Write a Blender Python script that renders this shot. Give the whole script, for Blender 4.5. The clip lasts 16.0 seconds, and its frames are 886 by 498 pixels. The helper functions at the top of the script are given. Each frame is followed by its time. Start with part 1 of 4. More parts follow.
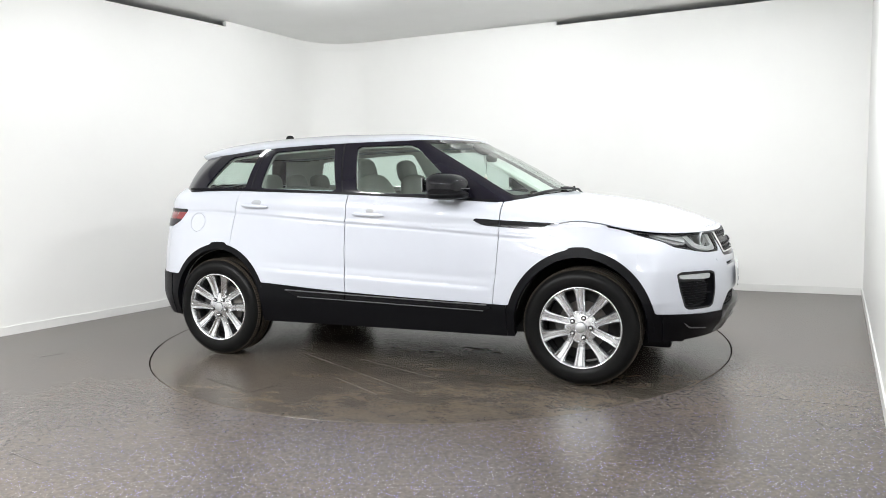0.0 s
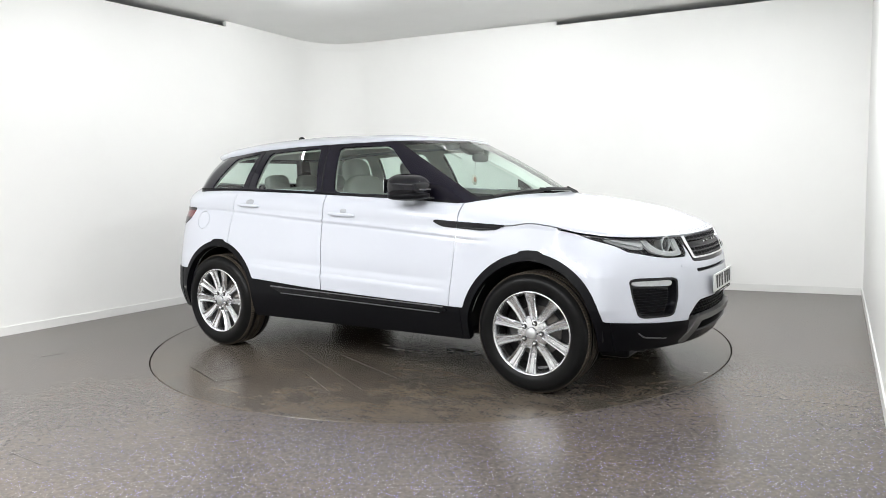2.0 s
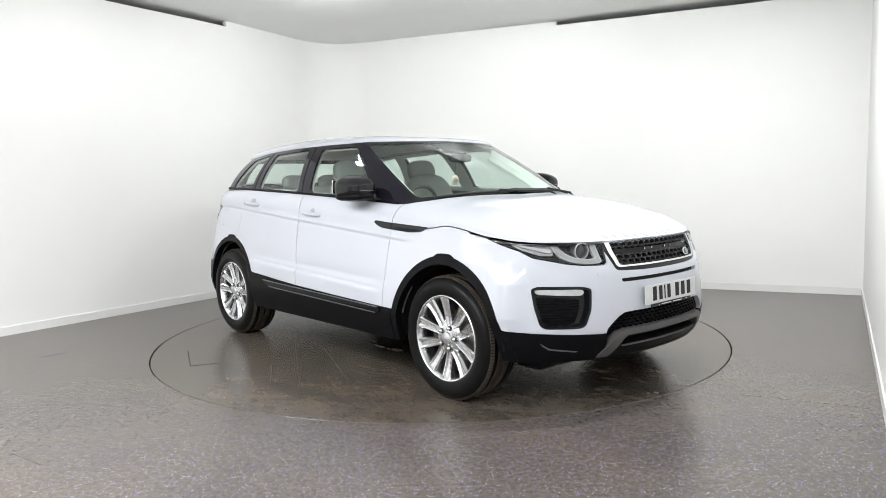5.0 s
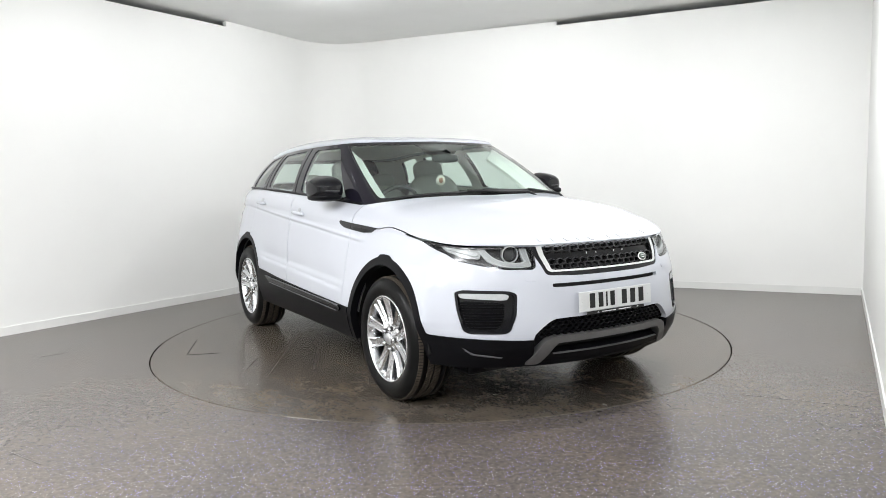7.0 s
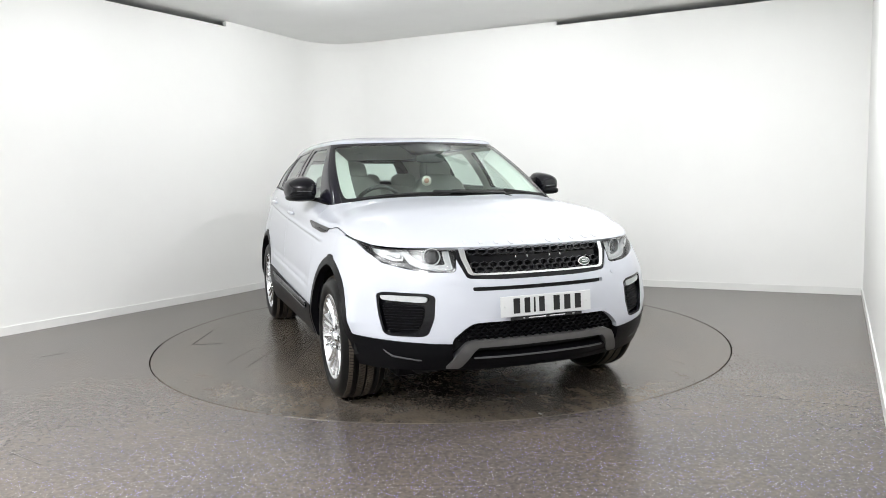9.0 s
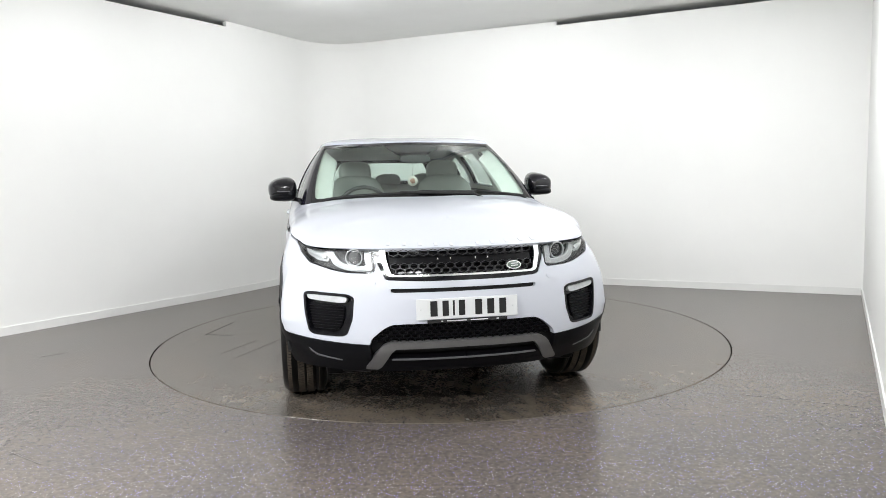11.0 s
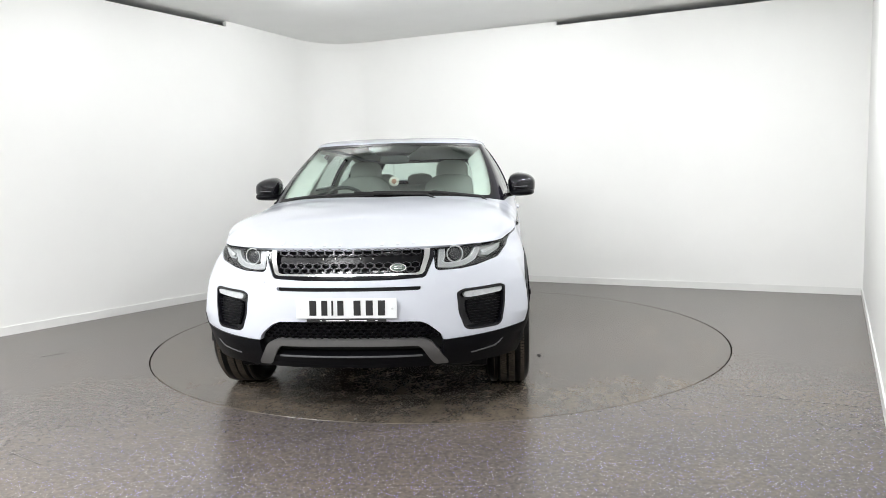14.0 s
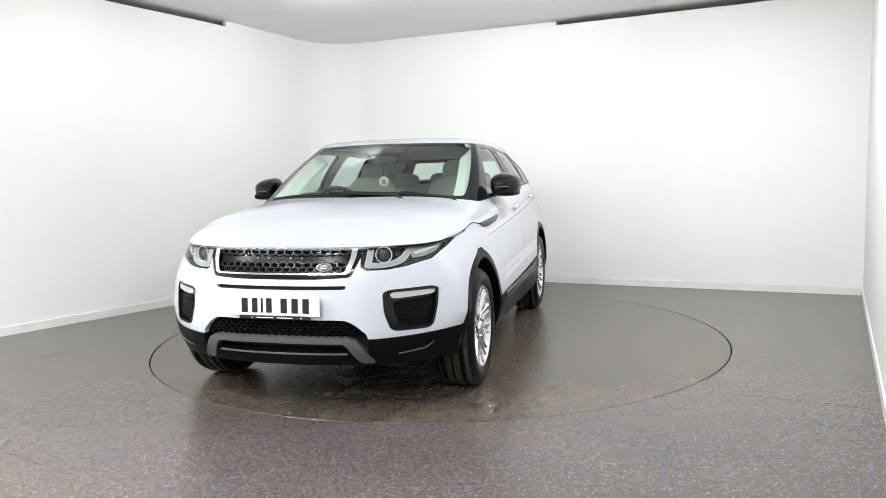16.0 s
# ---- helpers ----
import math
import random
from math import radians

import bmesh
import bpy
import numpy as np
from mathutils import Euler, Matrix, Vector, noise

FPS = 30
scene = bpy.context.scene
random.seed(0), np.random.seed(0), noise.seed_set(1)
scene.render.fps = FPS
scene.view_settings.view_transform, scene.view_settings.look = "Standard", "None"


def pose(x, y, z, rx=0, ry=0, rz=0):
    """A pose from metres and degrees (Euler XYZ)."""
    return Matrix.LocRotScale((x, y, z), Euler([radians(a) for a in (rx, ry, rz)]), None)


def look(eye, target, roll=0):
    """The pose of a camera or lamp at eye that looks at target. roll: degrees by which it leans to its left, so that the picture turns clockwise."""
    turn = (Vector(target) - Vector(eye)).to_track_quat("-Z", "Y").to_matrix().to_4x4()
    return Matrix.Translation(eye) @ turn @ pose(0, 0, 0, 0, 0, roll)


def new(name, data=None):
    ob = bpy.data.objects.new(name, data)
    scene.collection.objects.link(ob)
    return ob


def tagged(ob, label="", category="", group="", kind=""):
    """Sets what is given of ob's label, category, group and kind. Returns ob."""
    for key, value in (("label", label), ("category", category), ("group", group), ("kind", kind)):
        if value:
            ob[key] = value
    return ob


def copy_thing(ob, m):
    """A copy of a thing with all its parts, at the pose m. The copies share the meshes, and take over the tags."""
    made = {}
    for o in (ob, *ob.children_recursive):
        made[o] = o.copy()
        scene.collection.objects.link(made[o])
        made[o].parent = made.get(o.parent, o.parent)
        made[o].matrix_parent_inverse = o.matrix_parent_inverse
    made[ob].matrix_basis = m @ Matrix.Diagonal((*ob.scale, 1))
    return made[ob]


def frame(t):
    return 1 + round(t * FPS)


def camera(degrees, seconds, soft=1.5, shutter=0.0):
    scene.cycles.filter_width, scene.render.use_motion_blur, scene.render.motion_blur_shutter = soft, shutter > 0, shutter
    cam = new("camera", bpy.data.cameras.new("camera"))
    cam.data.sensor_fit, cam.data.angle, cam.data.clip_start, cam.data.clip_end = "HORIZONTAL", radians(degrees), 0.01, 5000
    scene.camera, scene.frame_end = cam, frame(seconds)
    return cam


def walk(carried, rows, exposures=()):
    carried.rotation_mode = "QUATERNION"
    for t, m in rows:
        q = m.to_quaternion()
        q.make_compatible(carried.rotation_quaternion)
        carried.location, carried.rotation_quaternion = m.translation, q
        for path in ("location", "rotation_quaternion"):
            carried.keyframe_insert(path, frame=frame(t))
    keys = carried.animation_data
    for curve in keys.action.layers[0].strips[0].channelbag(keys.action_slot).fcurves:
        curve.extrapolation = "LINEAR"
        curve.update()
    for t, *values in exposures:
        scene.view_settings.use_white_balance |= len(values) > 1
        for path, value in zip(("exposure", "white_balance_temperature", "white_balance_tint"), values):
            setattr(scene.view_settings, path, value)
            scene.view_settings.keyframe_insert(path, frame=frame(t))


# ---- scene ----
# ---- camera ----
cam = camera(63.96, 16.0, soft=0.8)
EYE = Vector((0.0, -5.776, 1.2403))
VIEW = look(EYE, EYE + Vector((0.00567531, 0.99545378, -0.09507664)), -1.219)
walk(cam, [(0.0, VIEW), (16.0, VIEW)])

# ---- light ----
world = bpy.data.worlds.new("world")
scene.world = world
world.use_nodes = True
world.node_tree.nodes["Background"].inputs[0].default_value = (0.8, 0.9, 1.0, 1)
world.node_tree.nodes["Background"].inputs[1].default_value = 0.02
scene.view_settings.exposure = 0.0
# unseen ceiling floodlights, layout fitted to even wall brightness: x, y, tilt, turn, watts; those in the rear half are
# wide panels
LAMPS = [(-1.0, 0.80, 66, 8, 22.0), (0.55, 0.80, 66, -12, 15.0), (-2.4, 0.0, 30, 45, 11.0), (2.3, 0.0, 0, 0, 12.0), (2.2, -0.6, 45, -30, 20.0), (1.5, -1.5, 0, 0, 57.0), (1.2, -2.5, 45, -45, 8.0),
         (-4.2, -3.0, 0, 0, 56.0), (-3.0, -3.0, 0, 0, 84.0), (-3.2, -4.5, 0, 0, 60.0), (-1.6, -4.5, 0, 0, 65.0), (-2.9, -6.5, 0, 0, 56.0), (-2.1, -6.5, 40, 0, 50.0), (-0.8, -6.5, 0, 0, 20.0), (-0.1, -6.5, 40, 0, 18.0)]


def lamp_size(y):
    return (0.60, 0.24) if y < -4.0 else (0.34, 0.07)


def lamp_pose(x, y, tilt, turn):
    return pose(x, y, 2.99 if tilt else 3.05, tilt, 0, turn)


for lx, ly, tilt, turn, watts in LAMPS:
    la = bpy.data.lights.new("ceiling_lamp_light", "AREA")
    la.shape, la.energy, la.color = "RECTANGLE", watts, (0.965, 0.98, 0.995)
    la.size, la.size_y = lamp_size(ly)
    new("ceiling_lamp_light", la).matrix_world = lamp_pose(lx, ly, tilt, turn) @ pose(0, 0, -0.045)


# ---- materials ----
def mat(name, base, rough=0.5, metal=0.0, vary=0.0, scale=8.0, bump=0.0, bscale=200.0, coat=0.0, trans=0.0, ior=1.45, emit=0.0, rvary=0.0, spec=0.5):
    m = bpy.data.materials.new(name)
    m.use_nodes = True
    t = m.node_tree
    b = t.nodes["Principled BSDF"]
    b.inputs["Base Color"].default_value = (*base, 1)
    b.inputs["Roughness"].default_value = rough
    b.inputs["Metallic"].default_value = metal
    b.inputs["IOR"].default_value = ior
    b.inputs["Specular IOR Level"].default_value = spec
    b.inputs["Coat Weight"].default_value = coat
    b.inputs["Coat Roughness"].default_value = 0.03
    b.inputs["Transmission Weight"].default_value = trans
    if emit:
        b.inputs["Emission Color"].default_value = (*base, 1)
        b.inputs["Emission Strength"].default_value = emit
    co = t.nodes.new("ShaderNodeTexCoord")
    if vary or rvary:
        n = t.nodes.new("ShaderNodeTexNoise")
        n.inputs["Scale"].default_value, n.inputs["Detail"].default_value, n.inputs["Roughness"].default_value = scale, 8, 0.65
        t.links.new(co.outputs["Object"], n.inputs["Vector"])
        if vary:
            r = t.nodes.new("ShaderNodeMapRange")
            r.inputs[1].default_value, r.inputs[2].default_value = 0.3, 0.7
            r.inputs[3].default_value, r.inputs[4].default_value = 1 - vary, 1 + vary
            x = t.nodes.new("ShaderNodeVectorMath")
            x.operation = "SCALE"
            x.inputs[0].default_value = base
            t.links.new(n.outputs["Fac"], r.inputs[0])
            t.links.new(r.outputs[0], x.inputs["Scale"])
            t.links.new(x.outputs[0], b.inputs["Base Color"])
        if rvary:
            r = t.nodes.new("ShaderNodeMapRange")
            r.inputs[1].default_value, r.inputs[2].default_value = 0.3, 0.7
            r.inputs[3].default_value, r.inputs[4].default_value = max(0.02, rough - rvary), rough + rvary
            t.links.new(n.outputs["Fac"], r.inputs[0])
            t.links.new(r.outputs[0], b.inputs["Roughness"])
    if bump:
        n = t.nodes.new("ShaderNodeTexNoise")
        n.inputs["Scale"].default_value, n.inputs["Detail"].default_value = bscale, 4
        k = t.nodes.new("ShaderNodeBump")
        k.inputs["Strength"].default_value, k.inputs["Distance"].default_value = bump, 0.002
        t.links.new(co.outputs["Object"], n.inputs["Vector"])
        t.links.new(n.outputs["Fac"], k.inputs["Height"])
        t.links.new(k.outputs[0], b.inputs["Normal"])
    return m


WHITE = mat("white_paint", (0.535, 0.555, 0.61), 0.3, coat=0.7, vary=0.01, scale=3)
WALL = mat("wall_paint", (0.81, 0.81, 0.79), 0.55, vary=0.015, scale=1.2, bump=0.08, bscale=160)
CEIL = mat("ceiling_fabric", (0.84, 0.845, 0.83), 0.8, vary=0.02, scale=2)


def floor_mat(name, scuffs):
    """Grey safety vinyl: cloudy stains, worn patches, fine grit and pale flecks."""
    m = bpy.data.materials.new(name)
    m.use_nodes = True
    t = m.node_tree
    b = t.nodes["Principled BSDF"]
    b.inputs["Specular IOR Level"].default_value = 0.52
    co = t.nodes.new("ShaderNodeTexCoord")

    def noise_at(scale, detail=6, rough=0.6, stretch=None):
        n = t.nodes.new("ShaderNodeTexNoise")
        n.inputs["Scale"].default_value, n.inputs["Detail"].default_value, n.inputs["Roughness"].default_value = scale, detail, rough
        if stretch:
            mp = t.nodes.new("ShaderNodeMapping")
            mp.inputs["Scale"].default_value, mp.inputs["Rotation"].default_value = stretch, (0, 0, 0.6)
            t.links.new(co.outputs["Object"], mp.inputs[0])
            t.links.new(mp.outputs[0], n.inputs["Vector"])
        else:
            t.links.new(co.outputs["Object"], n.inputs["Vector"])
        return n.outputs["Fac"]

    def span(v, a, b0, lo, hi):
        r = t.nodes.new("ShaderNodeMapRange")
        for i, q in enumerate((a, b0, lo, hi), 1):
            r.inputs[i].default_value = q
        t.links.new(v, r.inputs[0])
        return r.outputs[0]

    def mix(fac, a, c):
        x = t.nodes.new("ShaderNodeMix")
        x.data_type = "RGBA"
        for sock, q in ((x.inputs[6], a), (x.inputs[7], c)):
            if isinstance(q, tuple):
                sock.default_value = (*q, 1)
            else:
                t.links.new(q, sock)
        t.links.new(fac, x.inputs[0])
        return x.outputs[2]

    if scuffs > 0.5:
        col = mix(span(noise_at(1.1, 2, 0.5), 0.2, 0.8, 0, 1), (0.062, 0.054, 0.048), (0.108, 0.092, 0.077))
        col = mix(span(noise_at(2.4, 3, 0.5, (1, 2, 1)), 0.38, 0.78, 0, 0.7), col, (0.135, 0.107, 0.076))
        col = mix(span(noise_at(8.0, 7, 0.72, (1, 1.7, 1)), 0.42, 0.74, 0, 0.55), col, (0.180, 0.146, 0.108))
        col = mix(span(noise_at(3.1, 5, 0.6), 0.48, 0.74, 0, 0.55), col, (0.036, 0.031, 0.028))
        col = mix(span(noise_at(55.0, 3, 0.6), 0.4, 0.7, 0, 0.35), col, (0.030, 0.026, 0.023))
    else:
        col = mix(span(noise_at(0.7, 2, 0.5), 0.2, 0.8, 0, 1), (0.088, 0.077, 0.071), (0.130, 0.112, 0.099))
        col = mix(span(noise_at(1.8, 3, 0.5), 0.42, 0.76, 0, 0.7), col, (0.150, 0.121, 0.093))
        col = mix(span(noise_at(11.0, 6, 0.7), 0.38, 0.74, 0, 0.32), col, (0.190, 0.160, 0.135))
        col = mix(span(noise_at(45.0, 3, 0.6), 0.36, 0.68, 0, 0.6), col, (0.038, 0.034, 0.037))
        vo = t.nodes.new("ShaderNodeTexVoronoi")
        vo.inputs["Scale"].default_value = 92.0
        t.links.new(co.outputs["Object"], vo.inputs["Vector"])
        spot = span(vo.outputs["Distance"], 0.14, 0.28, 1, 0)
        sep = t.nodes.new("ShaderNodeSeparateColor")
        t.links.new(vo.outputs["Color"], sep.inputs[0])
        pick = t.nodes.new("ShaderNodeMath")
        pick.operation = "MULTIPLY"
        t.links.new(spot, pick.inputs[0])
        t.links.new(span(sep.outputs[0], 0.30, 0.80, 0, 1), pick.inputs[1])
        tone = mix(span(sep.outputs[1], 0.45, 0.5, 0, 1), (0.64, 0.63, 0.64), (0.34, 0.29, 0.86))
        # the flecks fade out towards the far side and the left
        pos = t.nodes.new("ShaderNodeSeparateXYZ")
        t.links.new(co.outputs["Object"], pos.inputs[0])
        fleck_fade = t.nodes.new("ShaderNodeMath")
        fleck_fade.operation = "MULTIPLY"
        t.links.new(span(pos.outputs[1], -1.7, -2.5, 0.12, 1), fleck_fade.inputs[0])
        t.links.new(span(pos.outputs[0], -2.6, -1.2, 0.2, 1), fleck_fade.inputs[1])
        show = t.nodes.new("ShaderNodeMath")
        show.operation = "MULTIPLY"
        t.links.new(pick.outputs[0], show.inputs[0])
        t.links.new(fleck_fade.outputs[0], show.inputs[1])
        col = mix(show.outputs[0], col, tone)
    t.links.new(col, b.inputs["Base Color"])
    b.inputs["Roughness"].default_value = 0.27
    return m


FLOOR = floor_mat("floor_vinyl", 0.15)
TABLEFLOOR = floor_mat("turntable_vinyl", 0.75)
BLACKGLOSS = mat("gloss_black", (0.006, 0.006, 0.008), 0.10, spec=0.4)
TRIMBLACK = mat("black_plastic", (0.0045, 0.0045, 0.0055), 0.36, vary=0.1, scale=30, bump=0.08, bscale=900, spec=0.10)
# grey of small trims; also paints highlight lines on mouldings and bumper crease
GREYTRIM_GLINT = mat("grey_trim_glint", (0.10, 0.10, 0.105), 0.4)
CHROME = mat("bright_silver", (0.86, 0.87, 0.88), 0.16, 1.0)
CHROMESOFT = mat("soft_silver", (0.62, 0.63, 0.64), 0.42, 1.0)
DARKCHROME = mat("dark_chrome", (0.05, 0.05, 0.053), 0.3, 0.7)
BADGEGREEN = mat("badge_grey_green", (0.10, 0.13, 0.11), 0.3)
SKIDGREY = mat("satin_grey", (0.13, 0.128, 0.125), 0.4, 0.4, vary=0.05, scale=40)
LAMPBOWL = mat("lamp_bowl", (0.028, 0.028, 0.030), 0.3, 0.2)
LAMPSTRIP = mat("frosted_lens", (0.46, 0.475, 0.48), 0.35, vary=0.12, scale=60)
LAMPDIM = mat("smoked_reflector", (0.36, 0.37, 0.375), 0.4, 0.3)
LENSDARK = mat("projector_glass", (0.045, 0.047, 0.05), 0.10, 0.0, spec=0.5)
REDLAMP = mat("red_lens", (0.20, 0.008, 0.010), 0.15, coat=0.4)
PILLAR = mat("gloss_black_pillar", (0.009, 0.008, 0.014), 0.08, spec=0.4)
FRIT = mat("black_glass_border", (0.010, 0.010, 0.011), 0.1)
RIM = mat("alloy_silver", (0.72, 0.73, 0.745), 0.24, 1.0, vary=0.04, scale=30)
RIMDARK = mat("brake_dark", (0.035, 0.034, 0.033), 0.5, 0.3, vary=0.3, scale=20)
DISCSTEEL = mat("brake_steel", (0.30, 0.28, 0.26), 0.4, 0.9, vary=0.2, scale=25)
TREAD = mat("dusty_tread", (0.046, 0.036, 0.026), 0.8, vary=0.35, scale=18, bump=0.2, bscale=300)
TYRE = mat("tyre_rubber", (0.006, 0.006, 0.006), 0.34, spec=0.14, vary=0.2, scale=14, bump=0.1, bscale=400)
LEATHER = mat("pale_leather", (0.34, 0.345, 0.325), 0.5, vary=0.06, scale=12, bump=0.15, bscale=250)
DASH = mat("dash_grey", (0.19, 0.195, 0.19), 0.6, vary=0.1, scale=20)
CABIN = mat("cabin_dark", (0.045, 0.047, 0.046), 0.6, vary=0.1, scale=20)
LINING = mat("roof_lining", (0.80, 0.80, 0.77), 0.9, vary=0.03, scale=10)
PLATEWHITE = mat("plate_white", (0.66, 0.67, 0.67), 0.35)
PLATEBLACK = mat("plate_black", (0.008, 0.008, 0.008), 0.5)
LETTER = mat("letter_silver", (0.52, 0.53, 0.55), 0.4, 0.0)
DISCPALE = mat("pale_disc", (0.72, 0.68, 0.62), 0.5)
HANDLESHADE = mat("handle_recess_shade", (0.36, 0.37, 0.39), 0.4)
SKIRT = mat("skirting_paint", (0.74, 0.74, 0.72), 0.4, vary=0.03, scale=5)
LAMPGLOW = mat("lamp_diffuser", (0.95, 0.975, 1.0), 0.5, emit=14.0)
SATIN = mat("satin_black", (0.004, 0.004, 0.005), 0.24, spec=0.2)
MARK = mat("floor_mark", (0.016, 0.014, 0.013), 0.6, vary=0.2, scale=30)
FAINT = mat("faint_joint", (0.066, 0.058, 0.054), 0.3, vary=0.3, scale=20)
SCRATCH = mat("pale_scratch", (0.085, 0.076, 0.067), 0.5, vary=0.3, scale=30)
PALESTAIN = mat("pale_spill", (0.30, 0.28, 0.25), 0.35, vary=0.2, scale=40)
DISCRED = mat("disc_rust", (0.45, 0.24, 0.18), 0.5)


def glass_mat(name, tint, gloss=0.125, rough=0.0):
    """Thin pane: tinted see-through with a Fresnel reflection."""
    m = bpy.data.materials.new(name)
    m.use_nodes = True
    t = m.node_tree
    t.nodes.remove(t.nodes["Principled BSDF"])
    out = t.nodes["Material Output"]
    a, b, f, x, pw, ad = (t.nodes.new(k) for k in ("ShaderNodeBsdfTransparent", "ShaderNodeBsdfGlossy", "ShaderNodeLayerWeight", "ShaderNodeMixShader", "ShaderNodeMath", "ShaderNodeMath"))
    a.inputs[0].default_value = (*tint, 1)
    b.inputs["Roughness"].default_value = rough
    f.inputs["Blend"].default_value = 0.5
    pw.operation, pw.inputs[1].default_value = "POWER", 5.0
    ad.operation, ad.inputs[1].default_value, ad.inputs[2].default_value = "MULTIPLY_ADD", 1 - gloss, gloss
    t.links.new(f.outputs["Facing"], pw.inputs[0])
    t.links.new(pw.outputs[0], ad.inputs[0])
    t.links.new(ad.outputs[0], x.inputs[0])
    t.links.new(a.outputs[0], x.inputs[1])
    t.links.new(b.outputs[0], x.inputs[2])
    t.links.new(x.outputs[0], out.inputs[0])
    return m


GLASS = glass_mat("tinted_glass", (0.85, 0.95, 0.90))
SCREENGLASS = glass_mat("windscreen_glass", (0.86, 0.96, 0.91), 0.12)
CLEAR = glass_mat("clear_lens", (0.95, 0.96, 0.96), 0.035, 0.22)
DARK = mat("dark_void", (0.01, 0.01, 0.01), 0.9)


# ---- helpers ----
def obj(name, verts, faces, material, parent=None, label="", smooth=True, loc=None):
    me = bpy.data.meshes.new(name)
    me.from_pydata([tuple(v) for v in verts], [], faces)
    me.materials.append(material)
    if smooth:
        me.polygons.foreach_set("use_smooth", [True] * len(me.polygons))
    me.update()
    ob = new(name, me)
    if parent:
        ob.parent = parent
    if loc:
        ob.matrix_basis = loc
    if label:
        ob["label"] = label
    return ob


def part(name, bm, material, parent, label="", smooth=True, at=None):
    me = bpy.data.meshes.new(name)
    bm.to_mesh(me)
    bm.free()
    me.materials.append(material)
    if smooth:
        me.polygons.foreach_set("use_smooth", [True] * len(me.polygons))
    ob = new(name, me)
    ob.parent = parent
    if at is not None:
        ob.matrix_basis = at
    if label:
        ob["label"] = label
    return ob


# ---- room ----
CEIL_Z, WALL_Z, FASCIA_Z = 3.08, 3.015, 3.078


def corner_path(a, b, c, r, n=14):
    """Plan line a-b-c with its corner b rounded by radius r."""
    a, b, c = Vector(a), Vector(b), Vector(c)
    u, v = (a - b).normalized(), (c - b).normalized()
    half = u.angle(v) / 2
    d = r / math.tan(half)
    cen = b + (u + v).normalized() * (r / math.sin(half))
    p0, p1 = b + u * d - cen, b + v * d - cen
    ang0, ang1 = math.atan2(p0.y, p0.x), math.atan2(p1.y, p1.x)
    da = (ang1 - ang0 + math.pi) % (2 * math.pi) - math.pi
    return [cen + Vector((math.cos(ang0 + da * i / n), math.sin(ang0 + da * i / n))) * r for i in range(n + 1)]


def ribbon(name, path, z0, z1, thick, material, label, out=1, **kw):
    """An upright sheet with thickness along a plan line; out: side to which the thickness goes."""
    pts = [Vector(q).to_2d() for q in path]
    off = []
    for i, q in enumerate(pts):
        d = (pts[min(i + 1, len(pts) - 1)] - pts[max(i - 1, 0)]).normalized()
        off.append(q + Vector((-d.y, d.x)) * thick * out)
    vs, n = [], len(pts)
    for q, o in zip(pts, off):
        vs += [(q.x, q.y, z0), (q.x, q.y, z1), (o.x, o.y, z1), (o.x, o.y, z0)]
    fs = []
    for i in range(n - 1):
        for k in range(4):
            fs.append((4 * i + k, 4 * i + (k + 1) % 4, 4 * i + 4 + (k + 1) % 4, 4 * i + 4 + k))
    fs += [(0, 1, 2, 3), (4 * n - 1, 4 * n - 2, 4 * n - 3, 4 * n - 4)]
    ob = obj(name, vs, fs, material, None, smooth=False)
    return tagged(ob, label, kind="structure", **kw)


L0, RC, R1 = (-6.2, -3.43), (4.28, 1.30), (1.62, -3.41)
CURVE = corner_path((-6.2, -3.43), (-2.345, 2.33), (-1.9, 3.207), 9.0, 12) + corner_path((-2.33, 2.41), (-1.463, 4.016), (1.437, 2.76), 0.62, 40)
tagged(ribbon("wall_north", [L0, *CURVE, RC], 0, WALL_Z, 0.12, WALL, "white painted studio wall with a rounded corner"), category="wall")
tagged(ribbon("wall_east", [RC, R1], 0, 3.078, 0.12, WALL, "white painted studio side wall"), category="wall")
# three unseen walls, added to close the room for bounce light and reflections
ribbon("wall_south_east", [R1, (1.62, -8.0)], 0, 3.078, 0.12, WALL, "unseen white wall added beside the opening")
ribbon("wall_south", [(1.62, -8.0), (-6.2, -8.0)], 0, 3.078, 0.12, WALL, "unseen white rear wall added to close the room")
ribbon("wall_west", [(-6.2, -8.0), L0], 0, 3.078, 0.12, WALL, "unseen white side wall added to close the room")


def slab(name, x0, y0, x1, y1, z0, z1, material, label):
    vs = [(x, y, z) for z in (z0, z1) for x, y in ((x0, y0), (x1, y0), (x1, y1), (x0, y1))]
    fs = [(0, 3, 2, 1), (4, 5, 6, 7), (0, 1, 5, 4), (1, 2, 6, 5), (2, 3, 7, 6), (3, 0, 4, 7)]
    return tagged(obj(name, vs, fs, material, smooth=False), label, kind="structure")


slab("ceiling", -8, -9, 6, 7, CEIL_Z, CEIL_Z + 0.1, CEIL, "pale grey stretched ceiling")
TABLE_R = 2.233


def ring_floor():
    n = 192
    vs, fs = [], []
    for i in range(n):
        a = 2 * math.pi * i / n
        c, s = math.cos(a), math.sin(a)
        k = 9.0 / max(abs(c), abs(s))
        vs += [(c * TABLE_R, s * TABLE_R, 0), (c * k, s * k, 0), (c * TABLE_R, s * TABLE_R, -0.06)]
    for i in range(n):
        j = (i + 1) % n
        fs += [(3 * i, 3 * i + 1, 3 * j + 1, 3 * j), (3 * i + 2, 3 * i, 3 * j, 3 * j + 2)]
    return tagged(obj("floor", vs, fs, FLOOR, smooth=False), "grey speckled safety vinyl floor", kind="structure")


floor_ob = ring_floor()
